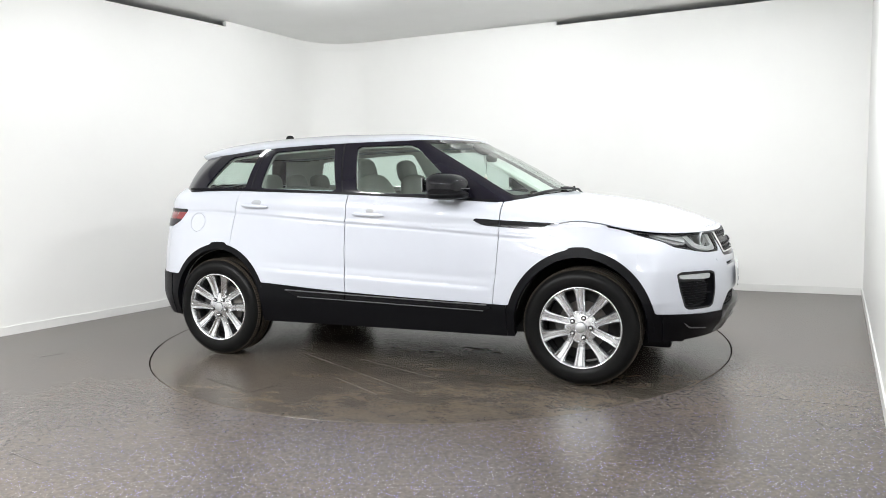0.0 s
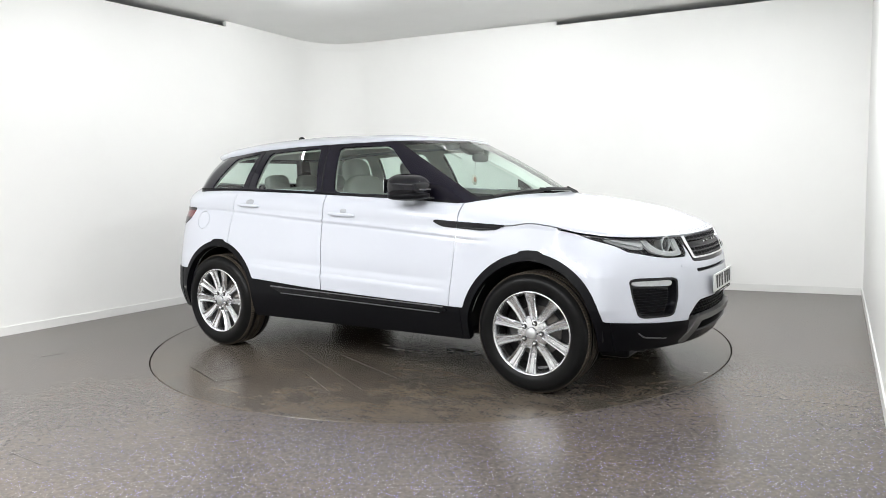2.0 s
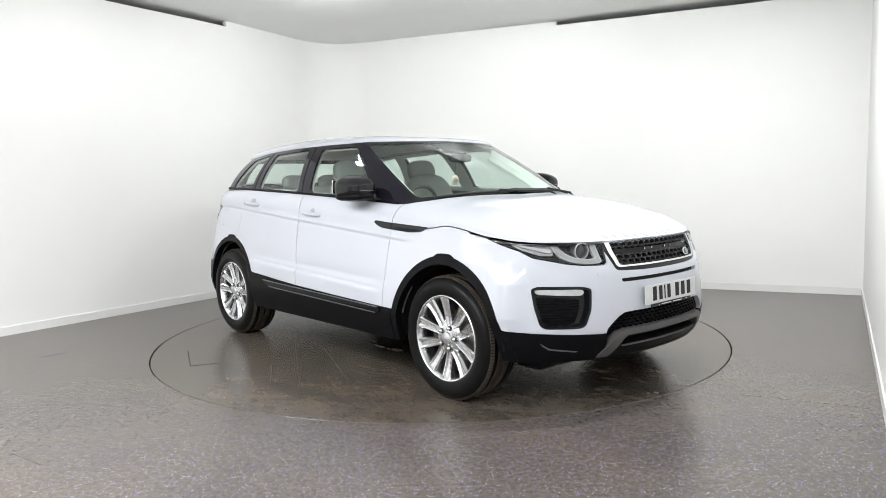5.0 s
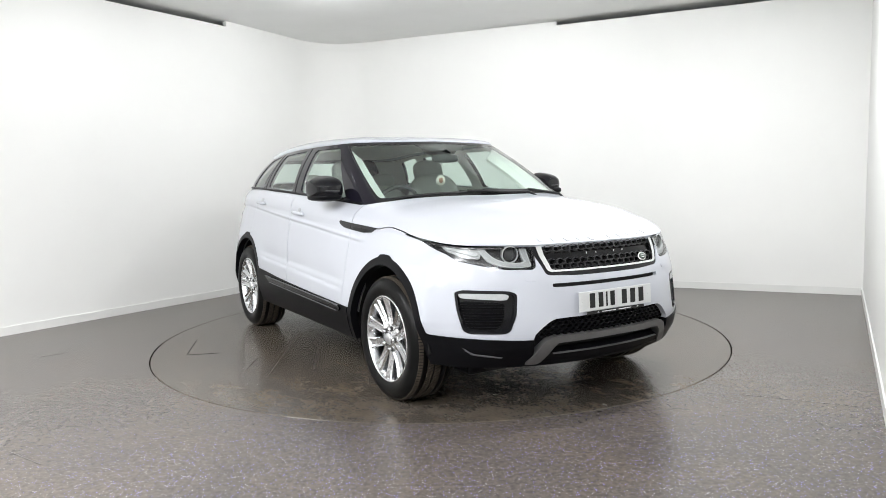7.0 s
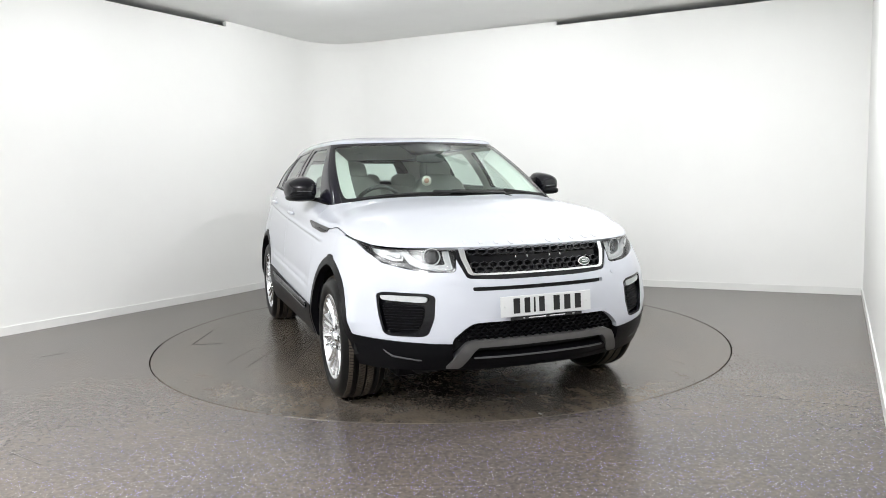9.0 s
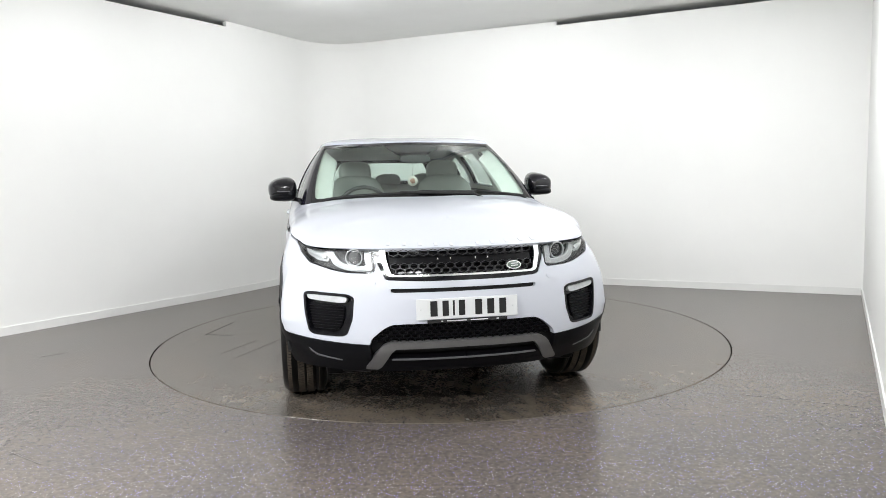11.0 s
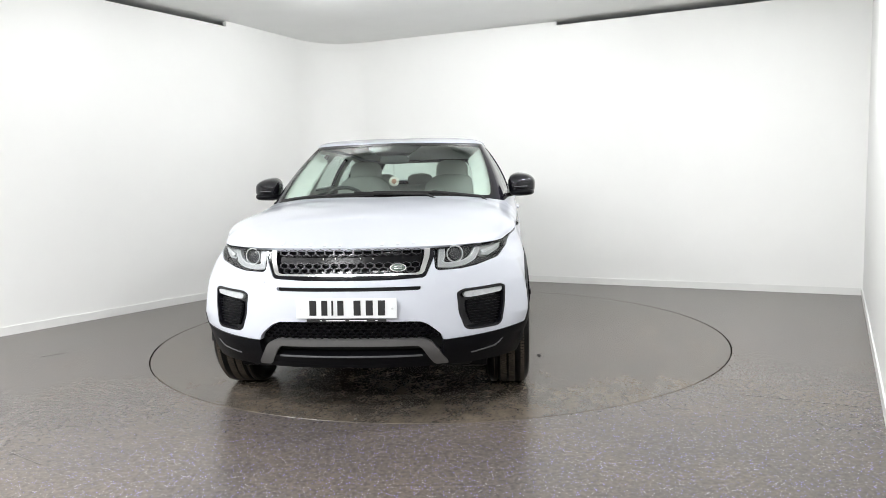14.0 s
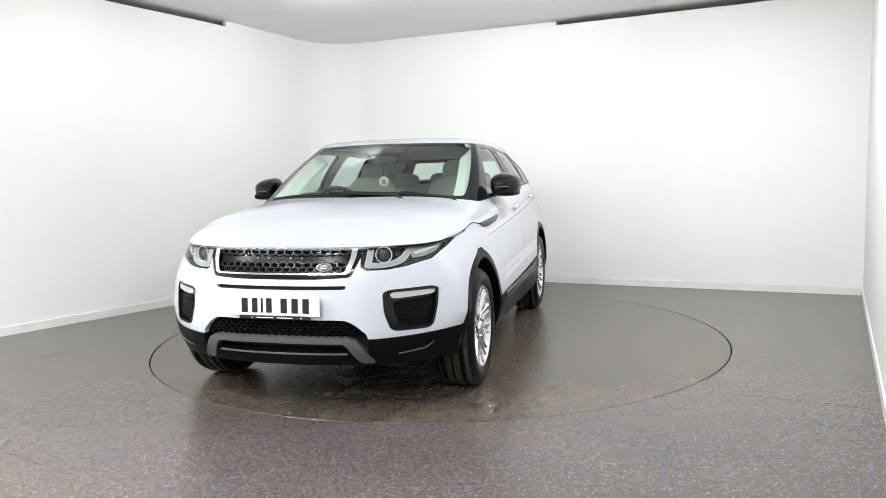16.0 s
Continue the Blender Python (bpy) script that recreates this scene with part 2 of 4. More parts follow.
slab("pit", -2.4, -2.4, 2.4, 2.4, -0.12, -0.061, DARK, "dark pit under the turntable")


def flat_line(name, a, c, w, material, parent, z=0.0015):
    d = (c - a).normalized()
    s = Vector((-d.y, d.x)) * w / 2
    vs = [(*(a + s), z), (*(a - s), z), (*(c - s), z), (*(c + s), z), (*(a + s), 0), (*(a - s), 0), (*(c - s), 0), (*(c + s), 0)]
    return obj(name, vs, [(0, 1, 2, 3), (0, 4, 5, 1), (1, 5, 6, 2), (2, 6, 7, 3), (3, 7, 4, 0)], material, parent, smooth=False)


def turntable():
    n, r = 192, TABLE_R - 0.009
    vs = [(0, 0, 0)]
    for rr, z in ((r - 0.003, 0), (r, -0.003), (r, -0.05)):
        vs += [(math.cos(2 * math.pi * i / n) * rr, math.sin(2 * math.pi * i / n) * rr, z) for i in range(n)]
    fs = [(0, 1 + i, 1 + (i + 1) % n) for i in range(n)]
    for k in range(2):
        fs += [(1 + k * n + i, 1 + (k + 1) * n + i, 1 + (k + 1) * n + (i + 1) % n, 1 + k * n + (i + 1) % n) for i in range(n)]
    e = new("turntable")
    obj("disc", vs, fs, TABLEFLOOR, e, smooth=False)
    # inspection hatch: two worn grooves of its lid show
    q = [Vector((-0.93, -1.75)), Vector((-0.456, -1.925)), Vector((-0.37, -1.705))]
    for a, c in zip(q[:2], q[1:3]):
        flat_line("hatch_groove", a, c, 0.006, MARK, e)
    for a, c in (((0.466, -1.605), (-0.70, -0.965)), ((0.30, -1.72), (-0.1, -1.49)), ((-0.2, -1.0), (0.5, -1.3))):
        flat_line("scratch", Vector(a), Vector(c), 0.004, SCRATCH, e)
    rng = random.Random(4)
    for cx, cy, sx, sy, n, m in ((0.52, -0.50, 0.16, 0.05, 9, PALESTAIN), (0.05, -0.62, 0.2, 0.06, 6, PALESTAIN), (-0.25, 0.69, 0.05, 0.03, 1, MARK), (0.80, 0.765, 0.05, 0.03, 1, MARK), (2.15, -0.255, 0.02, 0.012, 2, PALESTAIN)):
        for k in range(n):
            px, py = (cx + rng.uniform(-1, 1) * sx, cy + rng.uniform(-1, 1) * sy) if n > 1 else (cx, cy)
            rr = rng.uniform(0.012, 0.045) if n > 2 else sx * 0.6
            vv = [(px + rr * rng.uniform(0.6, 1.1) * math.cos(a) * 1.6, py + rr * rng.uniform(0.5, 1.0) * math.sin(a) * 0.7, 0.0012) for a in (2 * math.pi * i / 14 for i in range(14))]
            obj("stain", vv, [list(range(14))], m, e, smooth=False)
    return tagged(e, "round grey vinyl vehicle turntable flush with floor", "turntable")


table = turntable()
for a, c in (((-2.06, -2.49), (-1.83, -2.65)), ((-2.99, -0.56), (-2.84, -0.44)), ((1.69, -1.85), (2.22, -2.12))):
    flat_line("floor_joint", Vector(a), Vector(c), 0.005, FAINT, floor_ob)

# ---- car: smooth master surfaces ----
def ip(x, xs, ys):
    """Smooth interpolation through a short table (monotone cubic)."""
    xs, ys = np.asarray(xs, float), np.asarray(ys, float)
    if xs[0] > xs[-1]:
        xs, ys = xs[::-1], ys[::-1]
    h = np.diff(xs)
    d = np.diff(ys) / h
    m = np.zeros(len(xs))
    m[0], m[-1] = d[0], d[-1]
    for i in range(1, len(xs) - 1):
        m[i] = 0 if d[i - 1] * d[i] <= 0 else 2 * d[i - 1] * d[i] / (d[i - 1] + d[i])
    x = np.clip(np.asarray(x, float), xs[0], xs[-1])
    i = np.clip(np.searchsorted(xs, x) - 1, 0, len(h) - 1)
    t = (x - xs[i]) / h[i]
    return ((1 + 2 * t) * (1 - t) ** 2 * ys[i] + t * (1 - t) ** 2 * h[i] * m[i] + t * t * (3 - 2 * t) * ys[i + 1] + t * t * (t - 1) * h[i] * m[i + 1])


X0, X1 = 1.35, -1.40
SEAM_X = ([2.2, 1.9, 1.75, 1.6, 1.43, 1.3, 1.16, 0.95, 0.6], [0.903, 0.905, 0.914, 0.934, 0.974, 0.987, 0.972, 0.975, 0.98])


def edge_z(x):
    return ip(x, [2.2, 1.9, 1.75, 1.6, 1.43, 1.3, 1.16, 0.83, 0.3, -0.45, -1.15, -1.65, -2.2],
              [0.895, 0.897, 0.905, 0.922, 0.950, 0.960, 0.955, 0.965, 0.985, 1.02, 1.06, 1.08, 1.08])


def w_max(x):
    return ip(x, [1.35, 0.8, 0.0, -0.8, -1.4], [0.982, 0.968, 0.966, 0.970, 0.978])


def w_top(x):
    return ip(x, [1.35, 0.83, 0.3, -0.1, -0.45, -1.15, -1.4], [0.874, 0.893, 0.906, 0.906, 0.902, 0.880, 0.862])


def width(x, z):
    """Half width of the body side at x and z."""
    x = np.clip(x, X1, X0)
    ze = edge_z(x)
    f = np.clip((z - 0.46) / (ze - 0.46), 0, 1)
    side = w_max(x) + (w_top(x) - w_max(x)) * (0.35 * f + 0.65 * f ** 2.2)
    low = np.clip((0.46 - z) / 0.26, 0, 1)
    side = side - 0.075 * low ** 1.6
    # feature line along the doors, and the kick above the sill
    line = ip(x, [0.95, 0.53, 0.14, -0.275, -1.2, -1.4], [0.890, 0.923, 0.953, 0.981, 1.050, 1.062])
    fade = np.clip((1.06 - x) / 0.14, 0, 1)
    dz = z - line
    side = side + fade * (0.007 * np.exp(-((dz - 0.011) / 0.011) ** 2) - 0.003 * np.exp(-((dz + 0.006) / 0.008) ** 2))
    kick = ip(x, [0.83, -0.27, -0.86, -1.0], [0.577, 0.628, 0.657, 0.665])
    inner = np.clip((0.80 - x) / 0.15, 0, 1) * np.clip((x + 0.95) / 0.2, 0, 1)
    s = np.clip((kick + 0.012 - z) / 0.03, 0, 1)
    side = side - inner * 0.010 * np.where(z > kick, np.exp(-((z - kick) / 0.09) ** 2), 1 - s * 0.9)
    return side


def front_x(z):
    return ip(z, [0.20, 0.30, 0.40, 0.5, 0.6, 0.7, 0.8, 0.9, 1.0], [2.06, 2.13, 2.178, 2.185, 2.182, 2.172, 2.148, 2.105, 2.06])


def rear_x(z):
    return ip(z, [0.20, 0.3, 0.45, 0.65, 0.8, 1.0, 1.1, 1.2], [-2.05, -2.11, -2.15, -2.15, -2.14, -2.12, -2.08, -2.02])


NC, NS, NR = 90, 300, 60


def outline(z_of):
    """Plan line from the nose round the near side to the tail; z_of(x) gives its height. Returns x, y, z arrays."""
    ph = np.linspace(0, math.pi / 2, NC, endpoint=False)
    n = 2.3
    def cap(x0, xe, ph, n):
        z = z_of(np.full_like(ph, x0))
        for _ in range(3):
            xx = x0 + (xe(z) - x0) * np.abs(np.cos(ph)) ** (2 / n)
            z = z_of(xx)
        return xx, width(np.full_like(ph, x0), z) * np.abs(np.sin(ph)) ** (2 / n), z
    fx, fy, fz = cap(X0, front_x, ph, 2.3)
    sx = np.linspace(X0, X1, NS, endpoint=False)
    sz = z_of(sx)
    sy = width(sx, sz)
    rx, ry, rz = cap(X1, rear_x, np.linspace(math.pi / 2, 0, NR), 2.6)
    return np.concatenate([fx, sx, rx]), np.concatenate([fy, sy, ry]), np.concatenate([fz, sz, rz])


BELT = ([0.95, 0.8, 0.3, -0.45, -1.15, -1.65], [1.097, 1.105, 1.138, 1.176, 1.202, 1.217])
BELT_Y = ([0.95, 0.8, 0.3, -0.45, -1.15, -1.65], [0.775, 0.80, 0.842, 0.852, 0.828, 0.77])
DOME = 0.8


def dome(k):
    k = np.clip(k, 0, 1)
    return (1 - (1 - k) ** 2.5) ** 0.4


def hood_z(x):
    return ip(x, [2.2, 2.1, 2.04, 1.91, 1.69, 1.41, 1.12, 1.0, 0.9], [0.90, 0.922, 0.945, 0.99, 1.05, 1.098, 1.137, 1.148, 1.155])


def crown_z(x):
    """Height of the dome above the body's edge, so that it passes the belt line behind the bonnet."""
    ye = width(np.clip(x, X1, X0), edge_z(x))
    d = np.maximum(ye - ip(x, *BELT_Y), 0.02)
    cab = edge_z(x) + (ip(x, *BELT) - edge_z(x)) / dome(d / DOME)
    m = np.clip((x - 0.83) / 0.3, 0, 1)
    m = m * m * (3 - 2 * m)
    return cab * (1 - m) + hood_z(x) * m


def lower_surface():
    """Grid of the body below the glass: rows from sill to edge, then over the dome to the middle."""
    rows = []
    for u in np.linspace(0, 1, 116):
        row = np.stack(outline(lambda x: 0.20 + (edge_z(x) - 0.20) * u), 1)
        # crease low on the doors
        d = row[:, 2] - (0.632 - 0.04 * row[:, 0])
        k = np.clip(np.where(d > 0, 1 - d / 0.040, 1 + d / 0.13), 0, 1)
        row[:, 1] += 0.007 * k * k * (3 - 2 * k) * np.clip((0.92 - row[:, 0]) / 0.25, 0, 1) * np.clip((row[:, 0] + 0.95) / 0.2, 0, 1)
        # rounded corner of the bumper ahead of the wheel arch
        z = row[:, 2]
        row[:, 1] += 0.034 * np.exp(-((row[:, 0] - 1.76) / 0.09) ** 2) * np.clip((z - 0.40) / 0.12, 0, 1) * np.clip((0.90 - z) / 0.2, 0, 1)
        # hollow of the shoulder behind the headlamp
        row[:, 1] -= 0.026 * np.exp(-((row[:, 0] - 1.64) / 0.11) ** 2) * np.clip((z - 0.80) / 0.1, 0, 1)
        rows.append(row)
    ex, ey, ez = rows[-1].T
    spine = np.where(ex > X0, X0 + (ex - X0) * 0.45, ex)
    spine = np.where(ex < X1, X1 + (ex - X1) * 0.5, spine)
    run = np.hypot(ex - spine, ey)
    for u in np.linspace(0, 1, 50)[1:]:
        k = u ** 1.8
        x = ex + (spine - ex) * k
        y = ey * (1 - k)
        z = ez + (crown_z(x) - ez) * dome(run * k / DOME)
        rows.append(np.stack([x, y, z], 1))
    return np.array(rows)


def spline(keys, n):
    """Points along a smooth curve through keys given as (s, x, y, z)."""
    k = np.array(keys, float)
    s = np.linspace(0, 1, n)
    return np.stack([ip(s, k[:, 0], k[:, i]) for i in (1, 2, 3)], 1)


# lower and upper edge of the glass house, from the middle of the windscreen to the middle of the rear screen
GLASS_LOW = spline([(0, 1.10, 0.0, 1.125), (0.12, 1.06, 0.40, 1.12), (0.24, 0.93, 0.735, 1.095), (0.28, 0.83, 0.797, 1.10), (0.32, 0.68, 0.815, 1.112), (0.42, 0.3, 0.84, 1.136),
                    (0.55, -0.45, 0.85, 1.174), (0.7, -1.15, 0.826, 1.20), (0.78, -1.60, 0.784, 1.215), (0.81, -1.695, 0.735, 1.215), (0.86, -1.84, 0.58, 1.215), (1, -1.98, 0, 1.215)], 240)
GLASS_TOP = spline([(0, 0.395, 0.0, 1.531), (0.12, 0.35, 0.34, 1.526), (0.24, 0.20, 0.622, 1.521), (0.28, 0.125, 0.642, 1.520), (0.32, 0.03, 0.648, 1.519), (0.42, -0.15, 0.655, 1.52),
                    (0.55, -0.55, 0.655, 1.517), (0.7, -1.05, 0.64, 1.503), (0.78, -1.455, 0.612, 1.471), (0.81, -1.55, 0.575, 1.468), (0.86, -1.72, 0.45, 1.468), (1, -1.86, 0, 1.475)], 240)


def glass_surface(out=0.0):
    rows = []
    cen = np.array([-0.3, 0, 0.4])
    for u in np.linspace(-0.06, 1.0, 44):
        q = GLASS_LOW + (GLASS_TOP - GLASS_LOW) * u
        b = 0.022 * 4 * u * (1 - u) + out
        d = np.stack([GLASS_LOW[:, 0] * 0.25 + 0.1, GLASS_LOW[:, 1] * 1.2, np.full(len(q), 0.35)], 1)
        d /= np.linalg.norm(d, axis=1)[:, None]
        rows.append(q + d * b)
    return np.array(rows)


def roof_z(x):
    return ip(x, [0.4, 0.33, 0.0, -0.15, -0.63, -1.14, -1.58, -1.86, -2.0], [1.550, 1.565, 1.588, 1.594, 1.606, 1.595, 1.560, 1.518, 1.49])


def roof_surface():
    e = GLASS_TOP + np.array([0, 0, 0.004])
    e[:, 0] = np.where(e[:, 0] < -1.4, -1.4 + (e[:, 0] + 1.4) * 1.22, e[:, 0])
    sp = np.clip(e[:, 0], -1.5, -0.2)
    run = np.hypot(e[:, 0] - sp, e[:, 1])
    rows = [e + np.array([0, 0, -0.02]) - np.stack([e[:, 0] * 0.01, e[:, 1] * 0.02, 0 * sp], 1)]
    for u in np.linspace(0, 1, 30):
        k = u ** 1.6
        x = e[:, 0] + (sp - e[:, 0]) * k
        y = e[:, 1] * (1 - k)
        top = np.maximum(roof_z(x), e[:, 2])
        z = e[:, 2] + (top - e[:, 2]) * dome(run * k / 0.62)
        rows.append(np.stack([x, y, z], 1))
    return np.array(rows)


def grid_mesh(g):
    nr, nc = g.shape[:2]
    v = g.reshape(-1, 3)
    i = np.arange(nr * nc).reshape(nr, nc)
    f = np.stack([i[:-1, :-1], i[:-1, 1:], i[1:, 1:], i[1:, :-1]], -1).reshape(-1, 4)
    return v, f.tolist()


car = new("car")
tagged(car, "white compact SUV with black roof pillars and silver alloy wheels", "car")

# ---- car: cutting panels out of the master surfaces ----
def with_normals(g, extra=None):
    """Mesh of a grid with columns x, y, z, normal and further values."""
    du = np.gradient(g, axis=1)
    dv = np.gradient(g, axis=0)
    n = np.cross(dv, du)
    n /= np.linalg.norm(n, axis=2)[..., None] + 1e-12
    out = g - np.array([0.0, 0.0, 0.7])
    flip = np.sign((n * out).sum(2).mean())
    n = n * flip
    cols = [g, n] + ([extra] if extra is not None else [])
    a = np.concatenate(cols, 2)
    nr, nc = g.shape[:2]
    i = np.arange(nr * nc).reshape(nr, nc)
    f = np.stack([i[:-1, :-1], i[1:, :-1], i[1:, 1:], i[:-1, 1:]], -1).reshape(-1, 4)
    v = a.reshape(nr * nc, -1)
    q = f[len(f) // 3]
    fn = np.cross(v[q[1], :3] - v[q[0], :3], v[q[2], :3] - v[q[0], :3])
    if (fn * v[q[0], 3:6]).sum() < 0:
        f = f[:, ::-1]
    return v, f.tolist()


def clip(mesh, f):
    """The piece of a mesh where f, given per vertex, is positive; cut cleanly through the faces."""
    v, faces = mesh
    inside = f >= 0
    keep, extra, cut = [], [], {}
    n0 = len(v)
    for q in faces:
        c = sum(inside[i] for i in q)
        if c == len(q):
            keep.append(q)
        elif c:
            poly = []
            for a, b in zip(q, list(q[1:]) + [q[0]]):
                if inside[a]:
                    poly.append(a)
                if inside[a] != inside[b]:
                    key = (a, b) if a < b else (b, a)
                    if key not in cut:
                        t = f[key[0]] / (f[key[0]] - f[key[1]])
                        cut[key] = n0 + len(extra)
                        extra.append(v[key[0]] * (1 - t) + v[key[1]] * t)
                    poly.append(cut[key])
            if len(poly) >= 3:
                keep.append(poly)
    allv = np.vstack([v, np.array(extra)]) if extra else v
    used = np.zeros(len(allv), bool)
    for q in keep:
        used[q] = True
    renum = np.cumsum(used) - 1
    return allv[used], [[int(renum[i]) for i in q] for q in keep]


def convex(m, poly, ai=0, bi=2):
    """Cut by a convex polygon, edge by edge, so that strips narrower than a face stay whole."""
    area = sum(p[0] * q[1] - q[0] * p[1] for p, q in zip(poly, poly[1:] + poly[:1]))
    sg = 1 if area > 0 else -1
    for (x0, y0), (x1, y1) in zip(poly, poly[1:] + poly[:1]):
        ln = math.hypot(x1 - x0, y1 - y0)
        m = clip(m, sg * ((x1 - x0) * (m[0][:, bi] - y0) - (y1 - y0) * (m[0][:, ai] - x0)) / ln)
    return m


def rnd(poly, times=2, k=0.22):
    for _ in range(times):
        p = []
        for a, b in zip(poly, poly[1:] + poly[:1]):
            p += [tuple(a[i] * (1 - k) + b[i] * k for i in (0, 1)), tuple(a[i] * k + b[i] * (1 - k) for i in (0, 1))]
        poly = p
    return poly


def sd(a, b, poly):
    """Signed distance in the plane (a, b) to a polygon, positive inside."""
    best = np.full(len(a), 1e9)
    ins = np.zeros(len(a), bool)
    for (x0, y0), (x1, y1) in zip(poly, poly[1:] + poly[:1]):
        dx, dy = x1 - x0, y1 - y0
        t = np.clip(((a - x0) * dx + (b - y0) * dy) / (dx * dx + dy * dy + 1e-12), 0, 1)
        best = np.minimum(best, np.hypot(a - x0 - t * dx, b - y0 - t * dy))
        if y0 != y1:
            ins ^= ((y0 > b) != (y1 > b)) & (a < (x1 - x0) * (b - y0) / (y1 - y0) + x0)
    return np.where(ins, best, -best)


def side_sd(m, poly):
    return sd(m[0][:, 0], m[0][:, 2], poly)


def front_sd(m, poly):
    return np.minimum(sd(m[0][:, 1], m[0][:, 2], poly), m[0][:, 0] - 1.5)


def corner_sd(m, poly):
    """Seen from the corner of the car: across = (y - x) / root 2."""
    return np.minimum(sd((m[0][:, 1] - m[0][:, 0]) * 0.70711, m[0][:, 2], poly), m[0][:, 0] - 1.2)


def panel(name, m, material, parent=None, off=0.0, flange=0.012, sides="both", label="", thick=0.0):
    """Mesh objects of a cut piece: sides "both" makes a right and a left object, "one" joins both halves over the middle."""
    v, faces = m
    if not faces:
        return []
    pos = v[:, :3] + v[:, 3:6] * off
    nv = len(pos)
    fs = [list(q) for q in faces]
    if flange:
        edges = {}
        for q in faces:
            for a, b in zip(q, q[1:] + q[:1]):
                if (b, a) in edges:
                    edges.pop((b, a))
                else:
                    edges[(a, b)] = 1
        ring = {}
        add = []
        for a, b in edges:
            if sides == "one" and abs(pos[a, 1]) < 2e-3 and abs(pos[b, 1]) < 2e-3:
                continue
            for i in (a, b):
                if i not in ring:
                    ring[i] = nv + len(add)
                    add.append(pos[i])
                    add.append(pos[i] - v[i, 3:6] * flange)
            fs.append([ring[b], ring[a], ring[a] + 1, ring[b] + 1])
        if add:
            pos = np.vstack([pos, np.array(add)])
    obs = []
    if sides == "one":
        n = len(pos)
        both = np.vstack([pos, pos * (1, -1, 1)])
        allf = fs + [[i + n for i in q[::-1]] for q in fs]
        ob = obj(name, both, allf, material, parent or car, label)
        bm = bmesh.new()
        bm.from_mesh(ob.data)
        bmesh.ops.remove_doubles(bm, verts=[q for q in bm.verts if abs(q.co.y) < 2e-3], dist=1e-4)
        bm.to_mesh(ob.data)
        bm.free()
        obs.append(ob)
    else:
        for k, sg in enumerate((-1, 1)):
            par = parent[k] if isinstance(parent, (list, tuple)) else (parent or car)
            obs.append(obj(name, pos * (1, sg, 1), fs if sg > 0 else [q[::-1] for q in fs], material, par, label))
    return obs


BODY = with_normals(lower_surface())
# leave the glass house open
plan = [(q[0], q[1]) for q in GLASS_LOW[::6]] + [(GLASS_LOW[-1][0], -0.2), (GLASS_LOW[0][0], -0.2)]
BODY = clip(BODY, np.maximum(0.018 - sd(BODY[0][:, 0], BODY[0][:, 1], plan), 0.97 - BODY[0][:, 2]))
BODY = clip(BODY, BODY[0][:, 2] - 0.285)
GAP = 0.0030


def arch(m, cx, cz, r, notch=0.0):
    """Distance outside a wheel arch that opens downwards."""
    dx, dz = m[0][:, 0] - cx, m[0][:, 2] - cz
    ang = np.abs(np.arctan2(dx, np.maximum(dz, 1e-6)))
    rr = r + notch * np.clip((0.175 - ang) / 0.045, 0, 1) + 0.02 * np.exp(-(ang / 0.75) ** 2)
    return np.hypot(dx, np.maximum(dz, 0)) - rr


FA, RA = (1.325, 0.365), (-1.295, 0.385)
BODY = clip(BODY, arch(BODY, *FA, 0.392))
BODY = clip(BODY, arch(BODY, *RA, 0.380))


def clad_top(m):
    x, y = m[0][:, 0], m[0][:, 1]
    side = ip(x, [1.77, 0.805, -0.23, -0.87, -1.7, -2.2], [0.462, 0.483, 0.517, 0.557, 0.60, 0.60])
    nose = ip(y, [0.0, 0.5, 0.62, 0.82, 0.95], [0.428, 0.429, 0.434, 0.447, 0.462])
    return np.where(x > 1.765, nose, side)


def white_f(m):
    return np.minimum(np.minimum(arch(m, *FA, 0.440, 0.012), arch(m, *RA, 0.420, 0.013)), m[0][:, 2] - clad_top(m))


CLAD = clip(BODY, -white_f(BODY) - 0.0005)
PAINT = clip(BODY, white_f(BODY) - 0.0005)
seam = lambda m: ip(m[0][:, 0], *SEAM_X)

bonnet = clip(PAINT, np.minimum(PAINT[0][:, 2] - seam(PAINT) - GAP, PAINT[0][:, 0] - 0.832))
panel("bonnet", bonnet, WHITE, sides="one", flange=0.02, label="white painted clamshell bonnet")
SIDE = clip(PAINT, np.maximum(seam(PAINT) - GAP - PAINT[0][:, 2], 0.826 - PAINT[0][:, 0]))

LAMP = [(-1.137, 0.95), (-1.137, 0.889), (-1.154, 0.80), (-1.144, 0.786), (-1.022, 0.788), (-0.932, 0.799), (-0.822, 0.821), (-0.765, 0.831), (-0.697, 0.866), (-0.596, 0.898), (-0.525, 0.930), (-0.43, 0.955), (-0.43, 0.99)]
FOG = rnd([(-1.066, 0.680), (-0.748, 0.688), (-0.765, 0.58), (-0.800, 0.468), (-1.03, 0.466), (-1.064, 0.56)], 2, 0.12)
GRILLE = rnd([(-2, 1.1), (0.440, 1.1), (0.440, 0.85), (0.395, 0.746), (-2, 0.746)], 2, 0.08)
LOWER = rnd([(-2, 0.532), (0.36, 0.535), (0.415, 0.51), (0.487, 0.446), (0.47, 0.30), (-2, 0.30)], 2, 0.15)
SLOT = [(-1, 0.7085), (0.378, 0.7085), (0.372, 0.693), (-1, 0.693)]
VENT = [(0.640, 1.008), (0.80, 0.996), (1.165, 0.975), (1.09, 0.946), (0.99, 0.941), (0.74, 0.960), (0.69, 0.975)]

